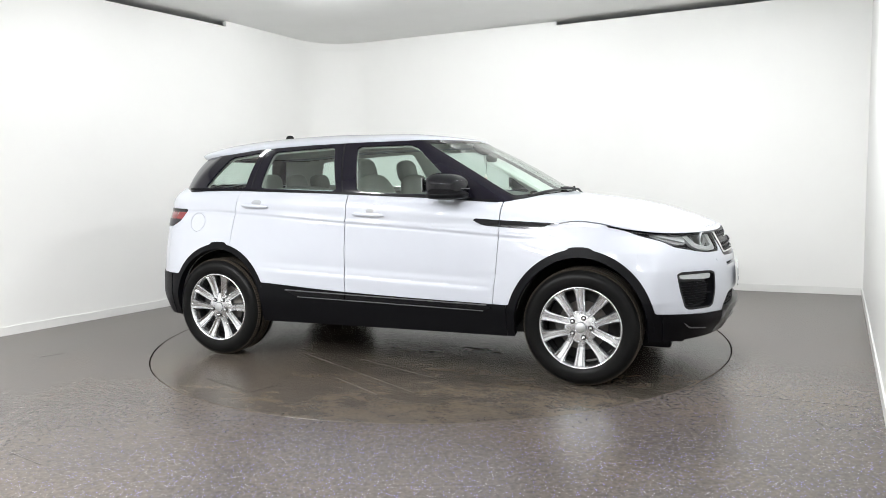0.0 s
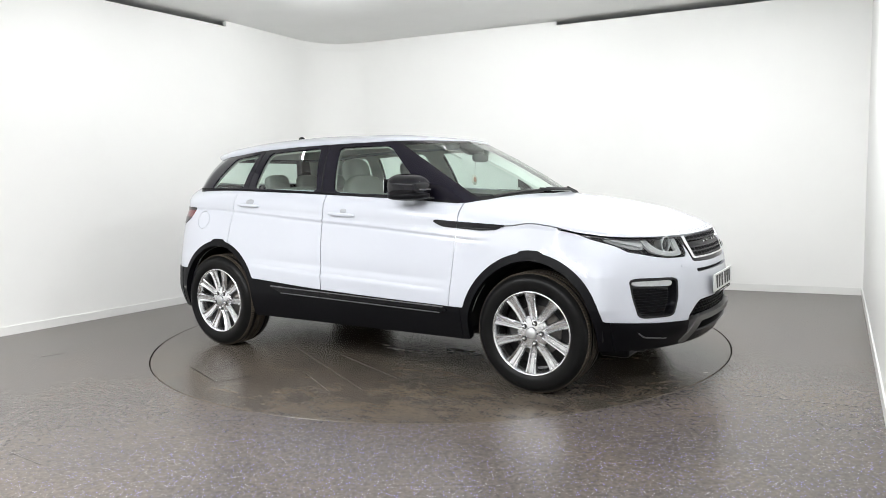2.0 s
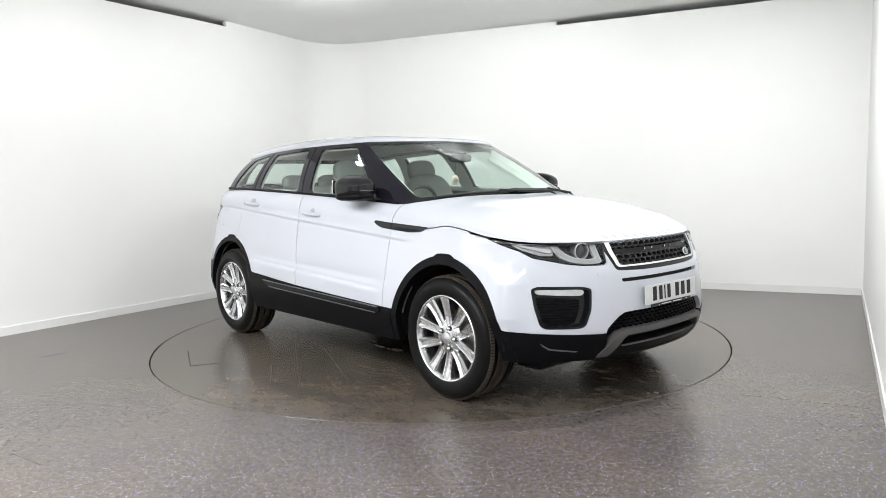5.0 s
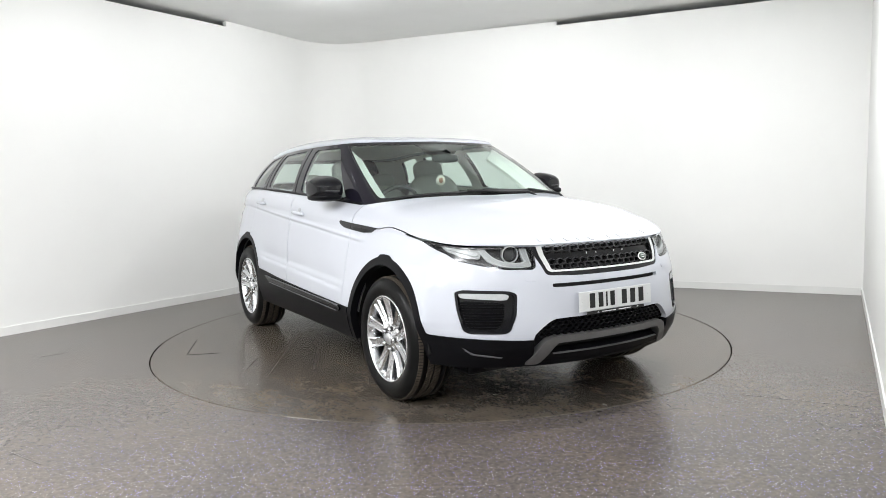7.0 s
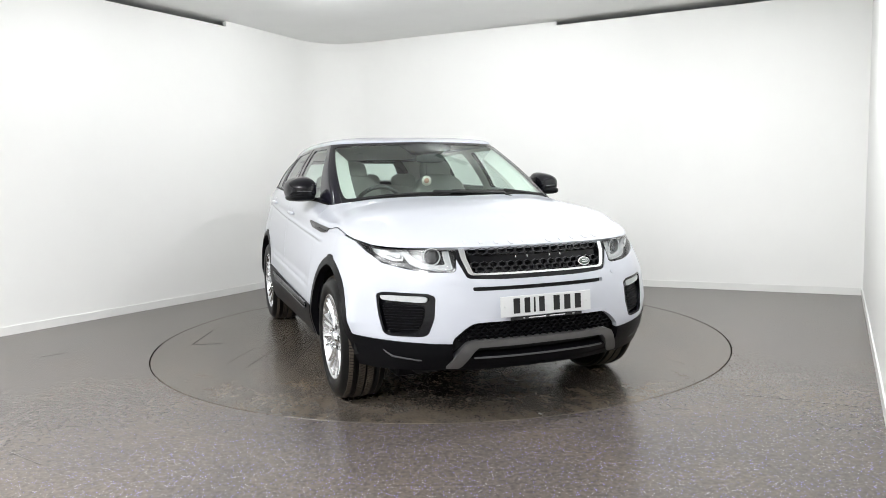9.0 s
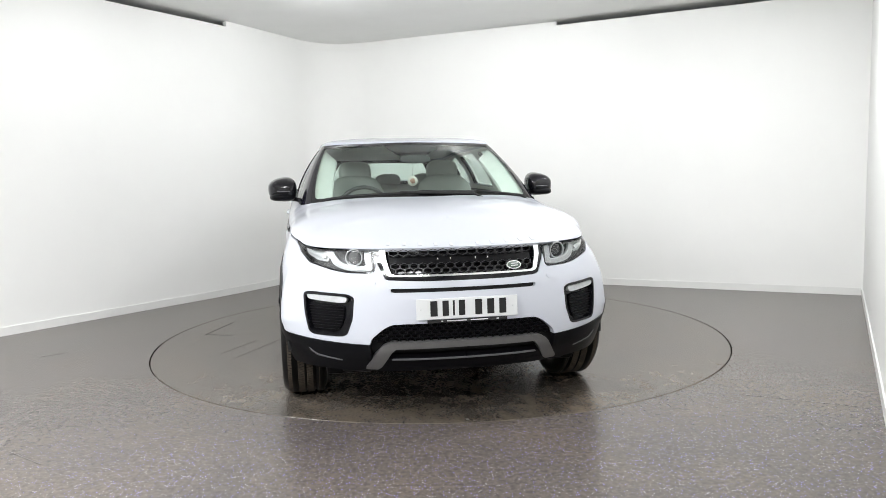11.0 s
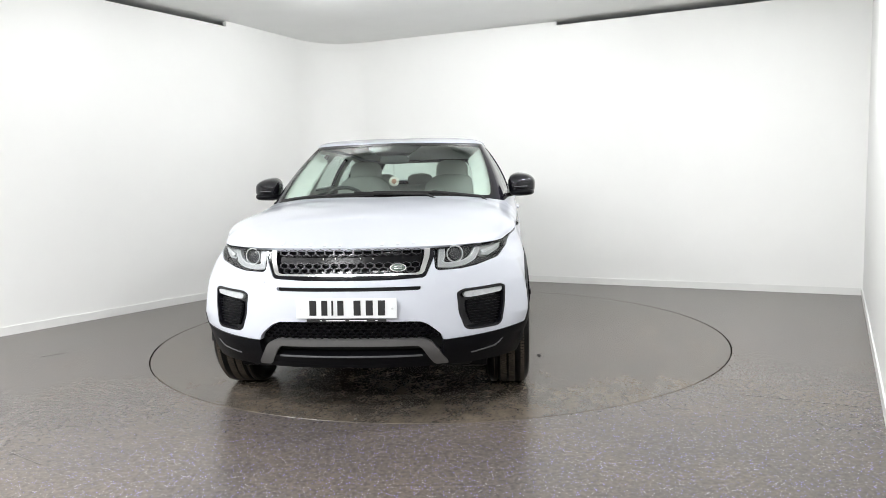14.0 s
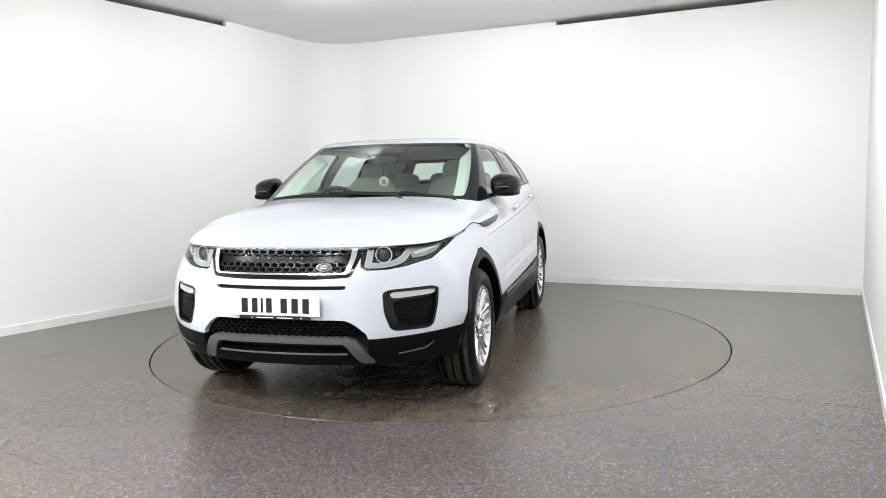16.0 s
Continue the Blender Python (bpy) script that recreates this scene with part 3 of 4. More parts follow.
below = lambda m: seam(m) - 0.006 - m[0][:, 2]
lamp_patch = clip(SIDE, np.minimum(corner_sd(SIDE, LAMP), below(SIDE)))
fog_patch = clip(SIDE, corner_sd(SIDE, FOG))
grille_patch = clip(SIDE, np.minimum(front_sd(SIDE, GRILLE), below(SIDE)))
for shape, fn in ((LAMP, corner_sd), (FOG, corner_sd), (GRILLE, front_sd), (LOWER, front_sd), (SLOT, front_sd)):
    SIDE = clip(SIDE, -fn(SIDE, shape) - 0.002)

F_DOOR = [(-0.243, 1.4), (-0.247, 0.95), (-0.245, 0.77), (-0.238, 0.58), (-0.228, 0.30), (0.79, 0.30), (0.80, 0.466), (0.819, 0.685), (0.829, 0.894), (0.826, 1.4)]
R_DOOR = [(-1.12, 1.4), (-1.144, 1.176), (-1.168, 1.016), (-1.187, 0.874), (-1.19, 0.72), (-0.9, 0.55), (-0.80, 0.30), (-0.228, 0.30), (-0.238, 0.58), (-0.245, 0.77), (-0.247, 0.95), (-0.243, 1.4)]
fd, rd = side_sd(SIDE, F_DOOR), side_sd(SIDE, R_DOOR)
front_doors = panel("front_door", clip(SIDE, fd - GAP), WHITE, label="white painted front door")
rear_doors = panel("rear_door", clip(SIDE, rd - GAP), WHITE, label="white painted rear door")
rest = clip(SIDE, np.minimum(-fd, -rd) - 0.0003)
x = rest[0][:, 0]
wings = panel("front_wing", clip(rest, np.minimum(x - 0.3, 1.6562 - x)), WHITE, label="white painted front wing")
bumper_paint = clip(rest, x - 1.6564)
front_bumper = panel("front_bumper", bumper_paint, WHITE, sides="one", flange=0.03, label="white painted front bumper")[0]
quarter = clip(rest, -0.3 - x)
TAIL = [(-1.95, 1.08), (-1.62, 1.073), (-1.66, 1.02), (-1.70, 0.985), (-1.80, 0.945), (-1.95, 0.945)]
flap_r = np.hypot(quarter[0][:, 0] + 1.503, quarter[0][:, 2] - 0.978)
flap = clip(quarter, 0.0655 - flap_r)
quarter = clip(quarter, flap_r - 0.0685)
tail_patch = clip(quarter, side_sd(quarter, TAIL))
quarter = clip(quarter, -side_sd(quarter, TAIL) - 0.002)
xq = quarter[0][:, 0]
panel("rear_quarter", clip(quarter, xq + 1.81), WHITE, label="white painted rear quarter panel")
panel("tailgate", clip(quarter, -1.813 - xq), WHITE, sides="one", label="white painted tailgate and rear bumper")
panel("fuel_flap", (flap[0], flap[1]), WHITE, off=0.0, flange=0.004)

# black plastic cladding
cx = CLAD[0][:, 0]
low_cut = -front_sd(CLAD, LOWER) - 0.001
panel("sill_cladding", clip(CLAD, np.minimum(cx + 0.893, 0.885 - cx)), TRIMBLACK, off=0.006, flange=0.02, label="matt black plastic sill cladding")
panel("front_arch_trim", clip(CLAD, np.minimum(cx - 0.887, 1.79 - cx)), TRIMBLACK, off=0.003, flange=0.045, label="matt black plastic wheel arch trim")
panel("rear_arch_trim", clip(CLAD, np.minimum(-0.895 - cx, cx + 1.74)), TRIMBLACK, off=0.003, flange=0.045, label="matt black plastic wheel arch trim")
panel("rear_lower_bumper", clip(CLAD, -1.742 - cx), TRIMBLACK, sides="one", off=0.006, flange=0.03)
panel("front_lower_bumper", clip(CLAD, np.minimum(cx - 1.792, low_cut)), TRIMBLACK, sides="one", off=0.006, flange=0.03, label="matt black lower front bumper")
# a grey strip paints the light line that runs along the bumper crease
CREASE = [(-0.99, 0.346), (-0.84, 0.366), (-0.795, 0.396), (-0.789, 0.391), (-0.836, 0.359), (-0.99, 0.340)]
panel("bumper_crease_glint", clip(CLAD, corner_sd(CLAD, CREASE)), GREYTRIM_GLINT, off=0.010, flange=0.008, label="raised bumper crease with its highlight painted grey")
STRIP = rnd([(-0.72, 0.520), (0.765, 0.480), (0.80, 0.46), (0.765, 0.440), (-0.60, 0.470)], 2, 0.1)
strip = clip(BODY, side_sd(BODY, STRIP))
for par, lim in ((front_doors, (-0.226, 0.9)), (rear_doors, (-0.9, -0.232))):
    s2 = clip(strip, np.minimum(strip[0][:, 0] - lim[0], lim[1] - strip[0][:, 0]))
    panel("door_moulding", s2, SATIN, par, off=0.016, flange=0.02, label="black plastic door moulding")
    # thin grey strips paint the highlights along the moulding's top and lower edges
    top = [(-0.70, 0.519), (0.765, 0.480), (0.765, 0.474), (-0.70, 0.512)]
    s3 = convex(clip(BODY, np.minimum(BODY[0][:, 0] - lim[0], lim[1] - BODY[0][:, 0])), top)
    panel("moulding_top_glint", s3, GREYTRIM_GLINT, par, off=0.019, flange=0.01)
    foot = [(-0.60, 0.4745), (0.745, 0.4455), (0.745, 0.4405), (-0.60, 0.4695)]
    s4 = convex(clip(BODY, np.minimum(BODY[0][:, 0] - lim[0], lim[1] - BODY[0][:, 0])), foot)
    panel("moulding_foot_glint", s4, GREYTRIM_GLINT, par, off=0.019, flange=0.01)

# side vents behind the front wheels
vent = clip(BODY, side_sd(BODY, VENT))
vd = side_sd(vent, VENT)
for par, a, b in ((front_doors, 0.5, 0.8255), (wings, 0.8305, 1.3)):
    lim = np.minimum(vent[0][:, 0] - a, b - vent[0][:, 0])
    panel("side_vent", clip(vent, lim), BLACKGLOSS, par, off=0.007, flange=0.012, label="gloss black side vent")
INS = rnd([(0.86, 0.972), (1.10, 0.958), (1.06, 0.951), (0.98, 0.947), (0.86, 0.956)], 1)
ins = clip(BODY, side_sd(BODY, INS))
panel("vent_mesh", ins, SATIN, wings, off=0.010, flange=0.004)

# ---- car: front end ----
def nose_x(y, z):
    w = width(np.array(X0), np.asarray(z, float))
    return X0 + (front_x(z) - X0) * (1 - np.clip(np.abs(y) / w, 0, 1) ** 2.3) ** (1 / 2.3)


def tube(path, r, seg=8, closed=False, flat=1.0):
    """Bmesh of a round bar along points."""
    bm = bmesh.new()
    pts = [Vector(q) for q in path]
    rings = []
    n = len(pts)
    for i, q in enumerate(pts):
        d = (pts[(i + 1) % n] - pts[i - 1]) if closed else (pts[min(i + 1, n - 1)] - pts[max(i - 1, 0)])
        d.normalize()
        u = d.cross(Vector((0, 0, 1)))
        if u.length < 1e-3:
            u = d.cross(Vector((1, 0, 0)))
        u.normalize()
        w = u.cross(d)
        rr = r(i / max(n - 1, 1)) if callable(r) else r
        rings.append([bm.verts.new(q + (u * math.cos(2 * math.pi * k / seg) + w * math.sin(2 * math.pi * k / seg) * flat) * rr) for k in range(seg)])
    for i in range(n if closed else n - 1):
        a, b = rings[i], rings[(i + 1) % n]
        for k in range(seg):
            bm.faces.new((a[k], a[(k + 1) % seg], b[(k + 1) % seg], b[k]))
    if not closed:
        bm.faces.new(rings[0][::-1])
        bm.faces.new(rings[-1])
    bmesh.ops.recalc_face_normals(bm, faces=bm.faces)
    return bm


def box(sx, sy, sz, bevel=0.0, seg=2):
    bm = bmesh.new()
    bmesh.ops.create_cube(bm, size=1)
    bmesh.ops.scale(bm, vec=(sx, sy, sz), verts=bm.verts)
    if bevel:
        bmesh.ops.bevel(bm, geom=bm.edges, offset=bevel, segments=seg, profile=0.5, affect="EDGES")
    return bm


def blob(sx, sy, sz, e1=2.6, e2=2.6, nu=28, nv=18):
    """Superellipsoid."""
    bm = bmesh.new()
    p = lambda v, e: math.copysign(abs(v) ** (2 / e), v)
    rows = []
    for j in range(1, nv):
        b = -math.pi / 2 + math.pi * j / nv
        rows.append([bm.verts.new((sx * p(math.cos(b), e1) * p(math.cos(a), e2), sy * p(math.cos(b), e1) * p(math.sin(a), e2), sz * p(math.sin(b), e1)))
                     for a in (2 * math.pi * i / nu for i in range(nu))])
    for r0, r1 in zip(rows, rows[1:]):
        for i in range(nu):
            bm.faces.new((r0[i], r0[(i + 1) % nu], r1[(i + 1) % nu], r1[i]))
    lo, hi = bm.verts.new((0, 0, -sz)), bm.verts.new((0, 0, sz))
    for i in range(nu):
        bm.faces.new((lo, rows[0][(i + 1) % nu], rows[0][i]))
        bm.faces.new((hi, rows[-1][i], rows[-1][(i + 1) % nu]))
    return bm


grille = panel("grille", grille_patch, BLACKGLOSS, sides="one", off=-0.045, flange=0.0, label="black honeycomb radiator grille in a bright frame")[0]
G2 = rnd([(-2, 1.2), (0.425, 1.2), (0.420, 0.86), (0.392, 0.775), (0.365, 0.768), (-2, 0.768)], 1, 0.1)
G3 = rnd([(-2, 1.2), (0.392, 1.2), (0.392, 0.86), (0.370, 0.784), (0.355, 0.778), (-2, 0.778)], 1, 0.1)
chrome_patch = clip(grille_patch, np.minimum(front_sd(grille_patch, G2), -front_sd(grille_patch, G3)))
panel("chrome_frame", chrome_patch, CHROME, grille, sides="one", off=-0.002, flange=0.035, label="bright silver grille frame")
outer = clip(grille_patch, -front_sd(grille_patch, G2) - 0.001)
panel("grille_surround", outer, BLACKGLOSS, grille, sides="one", off=-0.006, flange=0.035, label="gloss black grille surround")
bar = clip(grille_patch, front_sd(grille_patch, [(-1, 0.868), (0.375, 0.868), (0.372, 0.828), (-1, 0.828)]))
panel("centre_bar", bar, SATIN, grille, sides="one", off=-0.022, flange=0.02, label="gloss black centre bar")


def honeycomb(z0, rows, wy, pitch, rad, depth, half, rim, squash=0.8):
    """Rings of six sides set on the nose, joined."""
    bm = bmesh.new()
    for r in range(rows):
        z = z0 + r * pitch * squash * 0.80
        n = int(half(z) / pitch)
        for k in range(-n, n + 1):
            y = (k + 0.5 * (r % 2)) * pitch
            if abs(y) > half(z) - rad * 0.5:
                continue
            rings = []
            for rr, dx in ((rad, -0.02), (rad, 0.0), (rad * rim, 0.0), (rad * rim, -0.02)):
                ring = []
                for i in range(6):
                    a = math.pi / 6 + i * math.pi / 3
                    yy, zz = y + rr * math.cos(a), z + rr * math.sin(a) * squash
                    ring.append(bm.verts.new((float(nose_x(yy, zz)) - depth + dx, yy, zz)))
                rings.append(ring)
            for a, b in zip(rings, rings[1:]):
                for i in range(6):
                    bm.faces.new((a[i], a[(i + 1) % 6], b[(i + 1) % 6], b[i]))
    return bm


gw = lambda z: 0.385 if z > 0.83 else 0.37
part("honeycomb", honeycomb(0.883, 1, 0, 0.050, 0.0285, 0.012, gw, 0.86, 0.64), DARKCHROME, grille, "dark chrome honeycomb", smooth=False)["kind"] = "stuff"
part("honeycomb", honeycomb(0.793, 2, 0, 0.046, 0.0262, 0.012, gw, 0.86, 0.64), DARKCHROME, grille, "dark chrome honeycomb", smooth=False)["kind"] = "stuff"
bm = blob(0.006, 0.043, 0.024, 2, 2)
badge_at = pose(float(nose_x(0.27, 0.805)) + 0.002, 0.262, 0.806, 0, -18, 13)
badge = part("badge", bm, CHROME, grille, "oval silver badge", at=badge_at)
part("badge_field", blob(0.006, 0.037, 0.019, 2, 2), BADGEGREEN, badge, "dark grey-green badge field", at=pose(0.002, 0, 0))
for dz in (-0.005, 0.006):
    part("badge_bar", box(0.002, 0.040, 0.005, 0.0008), CHROME, badge, at=pose(0.0088, 0, dz))
for yy in (-0.13, -0.065, 0.065, 0.13):
    part("grille_clip", box(0.008, 0.006, 0.012, 0.001), CHROME, grille, at=pose(float(nose_x(yy, 0.85)) - 0.020, yy, 0.85))

# lower grille and skid plate
for nm, z0, rows, half in (("lower_grille", 0.452, 5, lambda z: 0.485 - (z - 0.44) * 1.35),):
    bmx = bmesh.new()
    ys = np.linspace(-0.5, 0.5, 41)
    vs = [[bmx.verts.new((float(nose_x(y, z)) - 0.055, y, z)) for y in ys] for z in (0.28, 0.42, 0.545)]
    for a, b in zip(vs, vs[1:]):
        for i in range(40):
            bmx.faces.new((a[i], a[i + 1], b[i + 1], b[i]))
    low = part(nm, bmx, DARK, car, "black mesh lower grille")
    part("mesh", honeycomb(0.450, rows, 0, 0.040, 0.0215, 0.02, half, 0.80, 0.55), TRIMBLACK, low, "black plastic mesh", smooth=False)["kind"] = "stuff"
nose_grid = []
for z in np.linspace(0.27, 0.56, 40):
    ys = np.linspace(0, 0.6, 80)
    nose_grid.append(np.stack([nose_x(ys, np.full_like(ys, z)), ys, np.full_like(ys, z)], 1))
NOSE = with_normals(np.array(nose_grid))
NOSE[0][:, 3:6] = np.where(NOSE[0][:, 3:4] < 0, -NOSE[0][:, 3:6], NOSE[0][:, 3:6])
SKID = rnd([(-2, 0.442), (0.38, 0.443), (0.43, 0.420), (0.510, 0.298), (0.432, 0.298), (0.380, 0.388), (0.354, 0.411), (-2, 0.415)], 1, 0.12)
skid = panel("skid_plate", clip(NOSE, front_sd(NOSE, SKID)), SKIDGREY, sides="one", off=0.012, flange=0.05, label="satin grey front skid plate")[0]
panel("lip", clip(NOSE, front_sd(NOSE, [(-2, 0.352), (0.40, 0.352), (0.44, 0.29), (-2, 0.29)])), TRIMBLACK, skid, sides="one", off=0.004, flange=0.05, label="black lower lip")
panel("lip_edge", clip(NOSE, front_sd(NOSE, [(-2, 0.356), (0.372, 0.356), (0.378, 0.350), (-2, 0.350)])), GREYTRIM_GLINT, skid, sides="one", off=0.010, flange=0.01)
panel("slot", clip(PAINT, front_sd(PAINT, SLOT) + 0.006), DARK, front_bumper, sides="one", off=-0.02, flange=0.0)

# washer covers
WASH = [(0.445, 0.748), (0.515, 0.750), (0.513, 0.727), (0.450, 0.725)]
panel("washer_cover", clip(bumper_paint, front_sd(bumper_paint, rnd(WASH, 1, 0.15))), WHITE, front_bumper, off=0.0025, flange=0.004)

# headlamps
lamps = panel("headlamp", lamp_patch, LAMPBOWL, off=-0.050, flange=0.0, label="clear headlamp with dark bowl and light strip")
ledge = clip(lamp_patch, 0.006 - np.minimum(corner_sd(lamp_patch, LAMP), below(lamp_patch)))
panel("lamp_rim", ledge, BLACKGLOSS, lamps, off=-0.003, flange=0.05, label="gloss black lamp rim")
panel("lens", lamp_patch, CLEAR, lamps, off=-0.001, flange=0.0, label="clear lens")
S1 = [(-1.095, 0.915), (-1.127, 0.832), (-1.141, 0.802), (-1.07, 0.797), (-0.985, 0.806), (-0.918, 0.828), (-0.885, 0.860), (-0.842, 0.915), (-0.874, 0.915), (-0.912, 0.877), (-0.942, 0.853), (-0.990, 0.833), (-1.060, 0.823), (-1.104, 0.829), (-1.088, 0.845), (-1.064, 0.915)]
strip = clip(lamp_patch, corner_sd(lamp_patch, rnd(S1, 1, 0.2)))
panel("light_strip", strip, LAMPSTRIP, lamps, off=-0.016, flange=0.02, label="frosted daytime light strip")
core = clip(lamp_patch, corner_sd(lamp_patch, rnd(S1, 1, 0.2)) - 0.0055)
panel("strip_core", core, LAMPDIM, lamps, off=-0.0145, flange=0.003, label="grey core of the light strip")
S2 = [(-0.880, 0.890), (-0.70, 0.908), (-0.60, 0.925), (-0.70, 0.882), (-0.80, 0.850), (-0.870, 0.847)]
panel("reflector", clip(lamp_patch, corner_sd(lamp_patch, S2)), LAMPDIM, lamps, off=-0.024, flange=0.01, label="smoked side reflector")
S3 = [(-0.862, 0.874), (-0.70, 0.903), (-0.62, 0.920), (-0.70, 0.893), (-0.855, 0.856)]
panel("side_light_strip", clip(lamp_patch, corner_sd(lamp_patch, S3)), LAMPSTRIP, lamps, off=-0.012, flange=0.01, label="frosted side light strip")
for k, sg in enumerate((-1, 1)):
    c = Vector((float(nose_x(0.540, 0.860)) - 0.045, sg * 0.537, 0.860))
    m = pose(*c, 0, 90, sg * 16)
    bm = bmesh.new()
    bmesh.ops.create_cone(bm, cap_ends=False, segments=40, radius1=0.036, radius2=0.044, depth=0.05)
    ring = part("projector_ring", bm, CHROMESOFT, lamps[k], "silver projector ring", at=m)
    part("projector_lens", blob(0.034, 0.034, 0.016, 2, 2), LENSDARK, ring, "dark glass projector lens", at=pose(0, 0, 0.008))
    tr = []
    for i in range(40):
        a = 2 * math.pi * i / 40
        tr.append((0.042 * math.cos(a), 0.042 * math.sin(a), 0.026))
    part("halo", tube(tr, 0.0036, 6, True), LAMPSTRIP, ring, "pale ring")

# fog lamp housings
fogs = panel("fog_lamp", fog_patch, BLACKGLOSS, off=-0.035, flange=0.0, label="black fog lamp housing with white light bar")
edge = clip(fog_patch, 0.011 - corner_sd(fog_patch, FOG))
panel("fog_rim", edge, BLACKGLOSS, fogs, off=-0.001, flange=0.035, label="gloss black rim")
BARP = rnd([(-1.028, 0.668), (-0.768, 0.672), (-0.774, 0.647), (-1.022, 0.635)], 1, 0.12)
panel("fog_light_bar", clip(fog_patch, corner_sd(fog_patch, BARP)), LAMPSTRIP, fogs, off=-0.006, flange=0.02, label="white fog light bar")
IN = rnd([(-1.008, 0.622), (-0.775, 0.634), (-0.785, 0.58), (-0.818, 0.488), (-0.975, 0.486), (-1.005, 0.555)], 2, 0.12)
fin = clip(fog_patch, corner_sd(fog_patch, IN))
panel("fog_mesh", fin, TRIMBLACK, fogs, off=-0.026, flange=0.004, label="black mesh insert")
for i in range(9):
    z0 = 0.496 + i * 0.0145
    sl = clip(fin, np.minimum(fin[0][:, 2] - z0, z0 + 0.006 - fin[0][:, 2]))
    if sl[1]:
        panel("slat", sl, TRIMBLACK, fogs, off=-0.016, flange=0.012)

# tail lamps
tails = panel("tail_lamp", tail_patch, REDLAMP, off=0.0, flange=0.02, label="red and smoked tail lamp")
panel("tail_lamp_lower", clip(tail_patch, 1.0 - tail_patch[0][:, 2]), BLACKGLOSS, tails, off=0.003, flange=0.005)
panel("tail_lamp_top", clip(tail_patch, tail_patch[0][:, 2] - 1.052), BLACKGLOSS, tails, off=0.003, flange=0.005)

# ---- car: glass house and roof ----
gg = glass_surface()
ss, uu = np.meshgrid(np.linspace(0, 1, gg.shape[1]), np.linspace(-0.06, 1.0, gg.shape[0]))
GL = with_normals(gg, np.stack([ss, uu], 2))
sx_, zx_ = GL[0][:, 0], GL[0][:, 2]
ws = sd(GL[0][:, 6] * 3.6, GL[0][:, 7] * 0.85, rnd([(-2, 0.818), (0.82, 0.808), (0.858, 0.78), (0.855, 0.11), (0.80, 0.075), (-2, 0.105)], 2, 0.2))
W1 = rnd([(-0.262, 1.494), (0.135, 1.493), (0.20, 1.468), (0.483, 1.225), (0.575, 1.146), (-0.19, 1.180)], 1, 0.06)
W2 = rnd([(-0.955, 1.480), (-0.440, 1.498), (-0.345, 1.186), (-0.985, 1.218)], 1, 0.05)
W3 = rnd([(-1.350, 1.450), (-1.075, 1.482), (-1.115, 1.218), (-1.500, 1.227)], 1, 0.04)
rs = np.minimum(GL[0][:, 6] - 0.875, np.minimum(GL[0][:, 7] - 0.12, 0.88 - GL[0][:, 7]))
onside = np.minimum(GL[0][:, 6] - 0.26, 0.82 - GL[0][:, 6]) * 3.0
w1, w2, w3 = (np.minimum(sd(sx_, zx_, w), onside) for w in (W1, W2, W3))
frame_f = -np.maximum.reduce([ws, w1, w2, w3, rs])
pillar = clip(GL, frame_f)
glass_frame = panel("pillar_trim", clip(pillar, pillar[0][:, 6] - 0.2445), PILLAR, off=0.0, flange=0.014, label="gloss black window pillars and frames")
frit = clip(pillar, 0.244 - pillar[0][:, 6])
screen = panel("windscreen", clip(GL, ws), SCREENGLASS, sides="one", off=-0.001, flange=0.0, label="pale green tinted windscreen")[0]
panel("windscreen_border", frit, FRIT, screen, sides="one", off=0.0, flange=0.01, label="black windscreen border")
sens = sd(GL[0][:, 6] * 3.6, GL[0][:, 7] * 0.85, [(-2, 0.835), (0.27, 0.835), (0.19, 0.70), (-2, 0.69)])
panel("sensor_border", clip(GL, sens), FRIT, screen, sides="one", off=-0.006, flange=0.0, label="black sensor patch at the top of the screen")
panel("front_window", clip(GL, w1), GLASS, front_doors, off=-0.004, flange=0.0, label="pale green tinted door window")
panel("rear_window", clip(GL, w2), GLASS, rear_doors, off=-0.004, flange=0.0, label="pale green tinted door window")
panel("quarter_window", clip(GL, w3), GLASS, off=-0.004, flange=0.0, label="pale green tinted quarter window")
panel("rear_screen", clip(GL, rs), GLASS, sides="one", off=-0.004, flange=0.0, label="tinted rear screen")
# bright edge lines beside the door pillars
for poly, par in (([(-0.372, 1.512), (-0.364, 1.512), (-0.292, 1.178), (-0.300, 1.178)], front_doors), ([(-1.030, 1.49), (-1.024, 1.49), (-1.058, 1.21), (-1.064, 1.21)], rear_doors)):
    gp = convex(clip(GL, onside), poly)
    panel("pillar_gap", gp, DARK, par, off=0.002, flange=0.002)
BELTP = [(-1.66, 1.226), (-1.15, 1.212), (-0.45, 1.187), (0.30, 1.150), (0.80, 1.114), (0.80, 1.100), (0.30, 1.135), (-0.45, 1.173), (-1.15, 1.199), (-1.66, 1.214)]
panel("belt_seal", clip(GL, np.minimum(sd(sx_, zx_, BELTP), onside)), TRIMBLACK, off=0.008, flange=0.012, label="black window seal")

ROOF = with_normals(roof_surface())
roof = panel("roof", ROOF, WHITE, sides="one", off=0.0, flange=0.02, label="white painted roof with a rear spoiler")[0]
fin_bm = blob(0.040, 0.013, 0.034, 2.2, 2.2)
part("antenna_fin", fin_bm, BLACKGLOSS, roof, "small black roof antenna", at=pose(-1.27, 0.0, 1.612, 0, 8, 0))

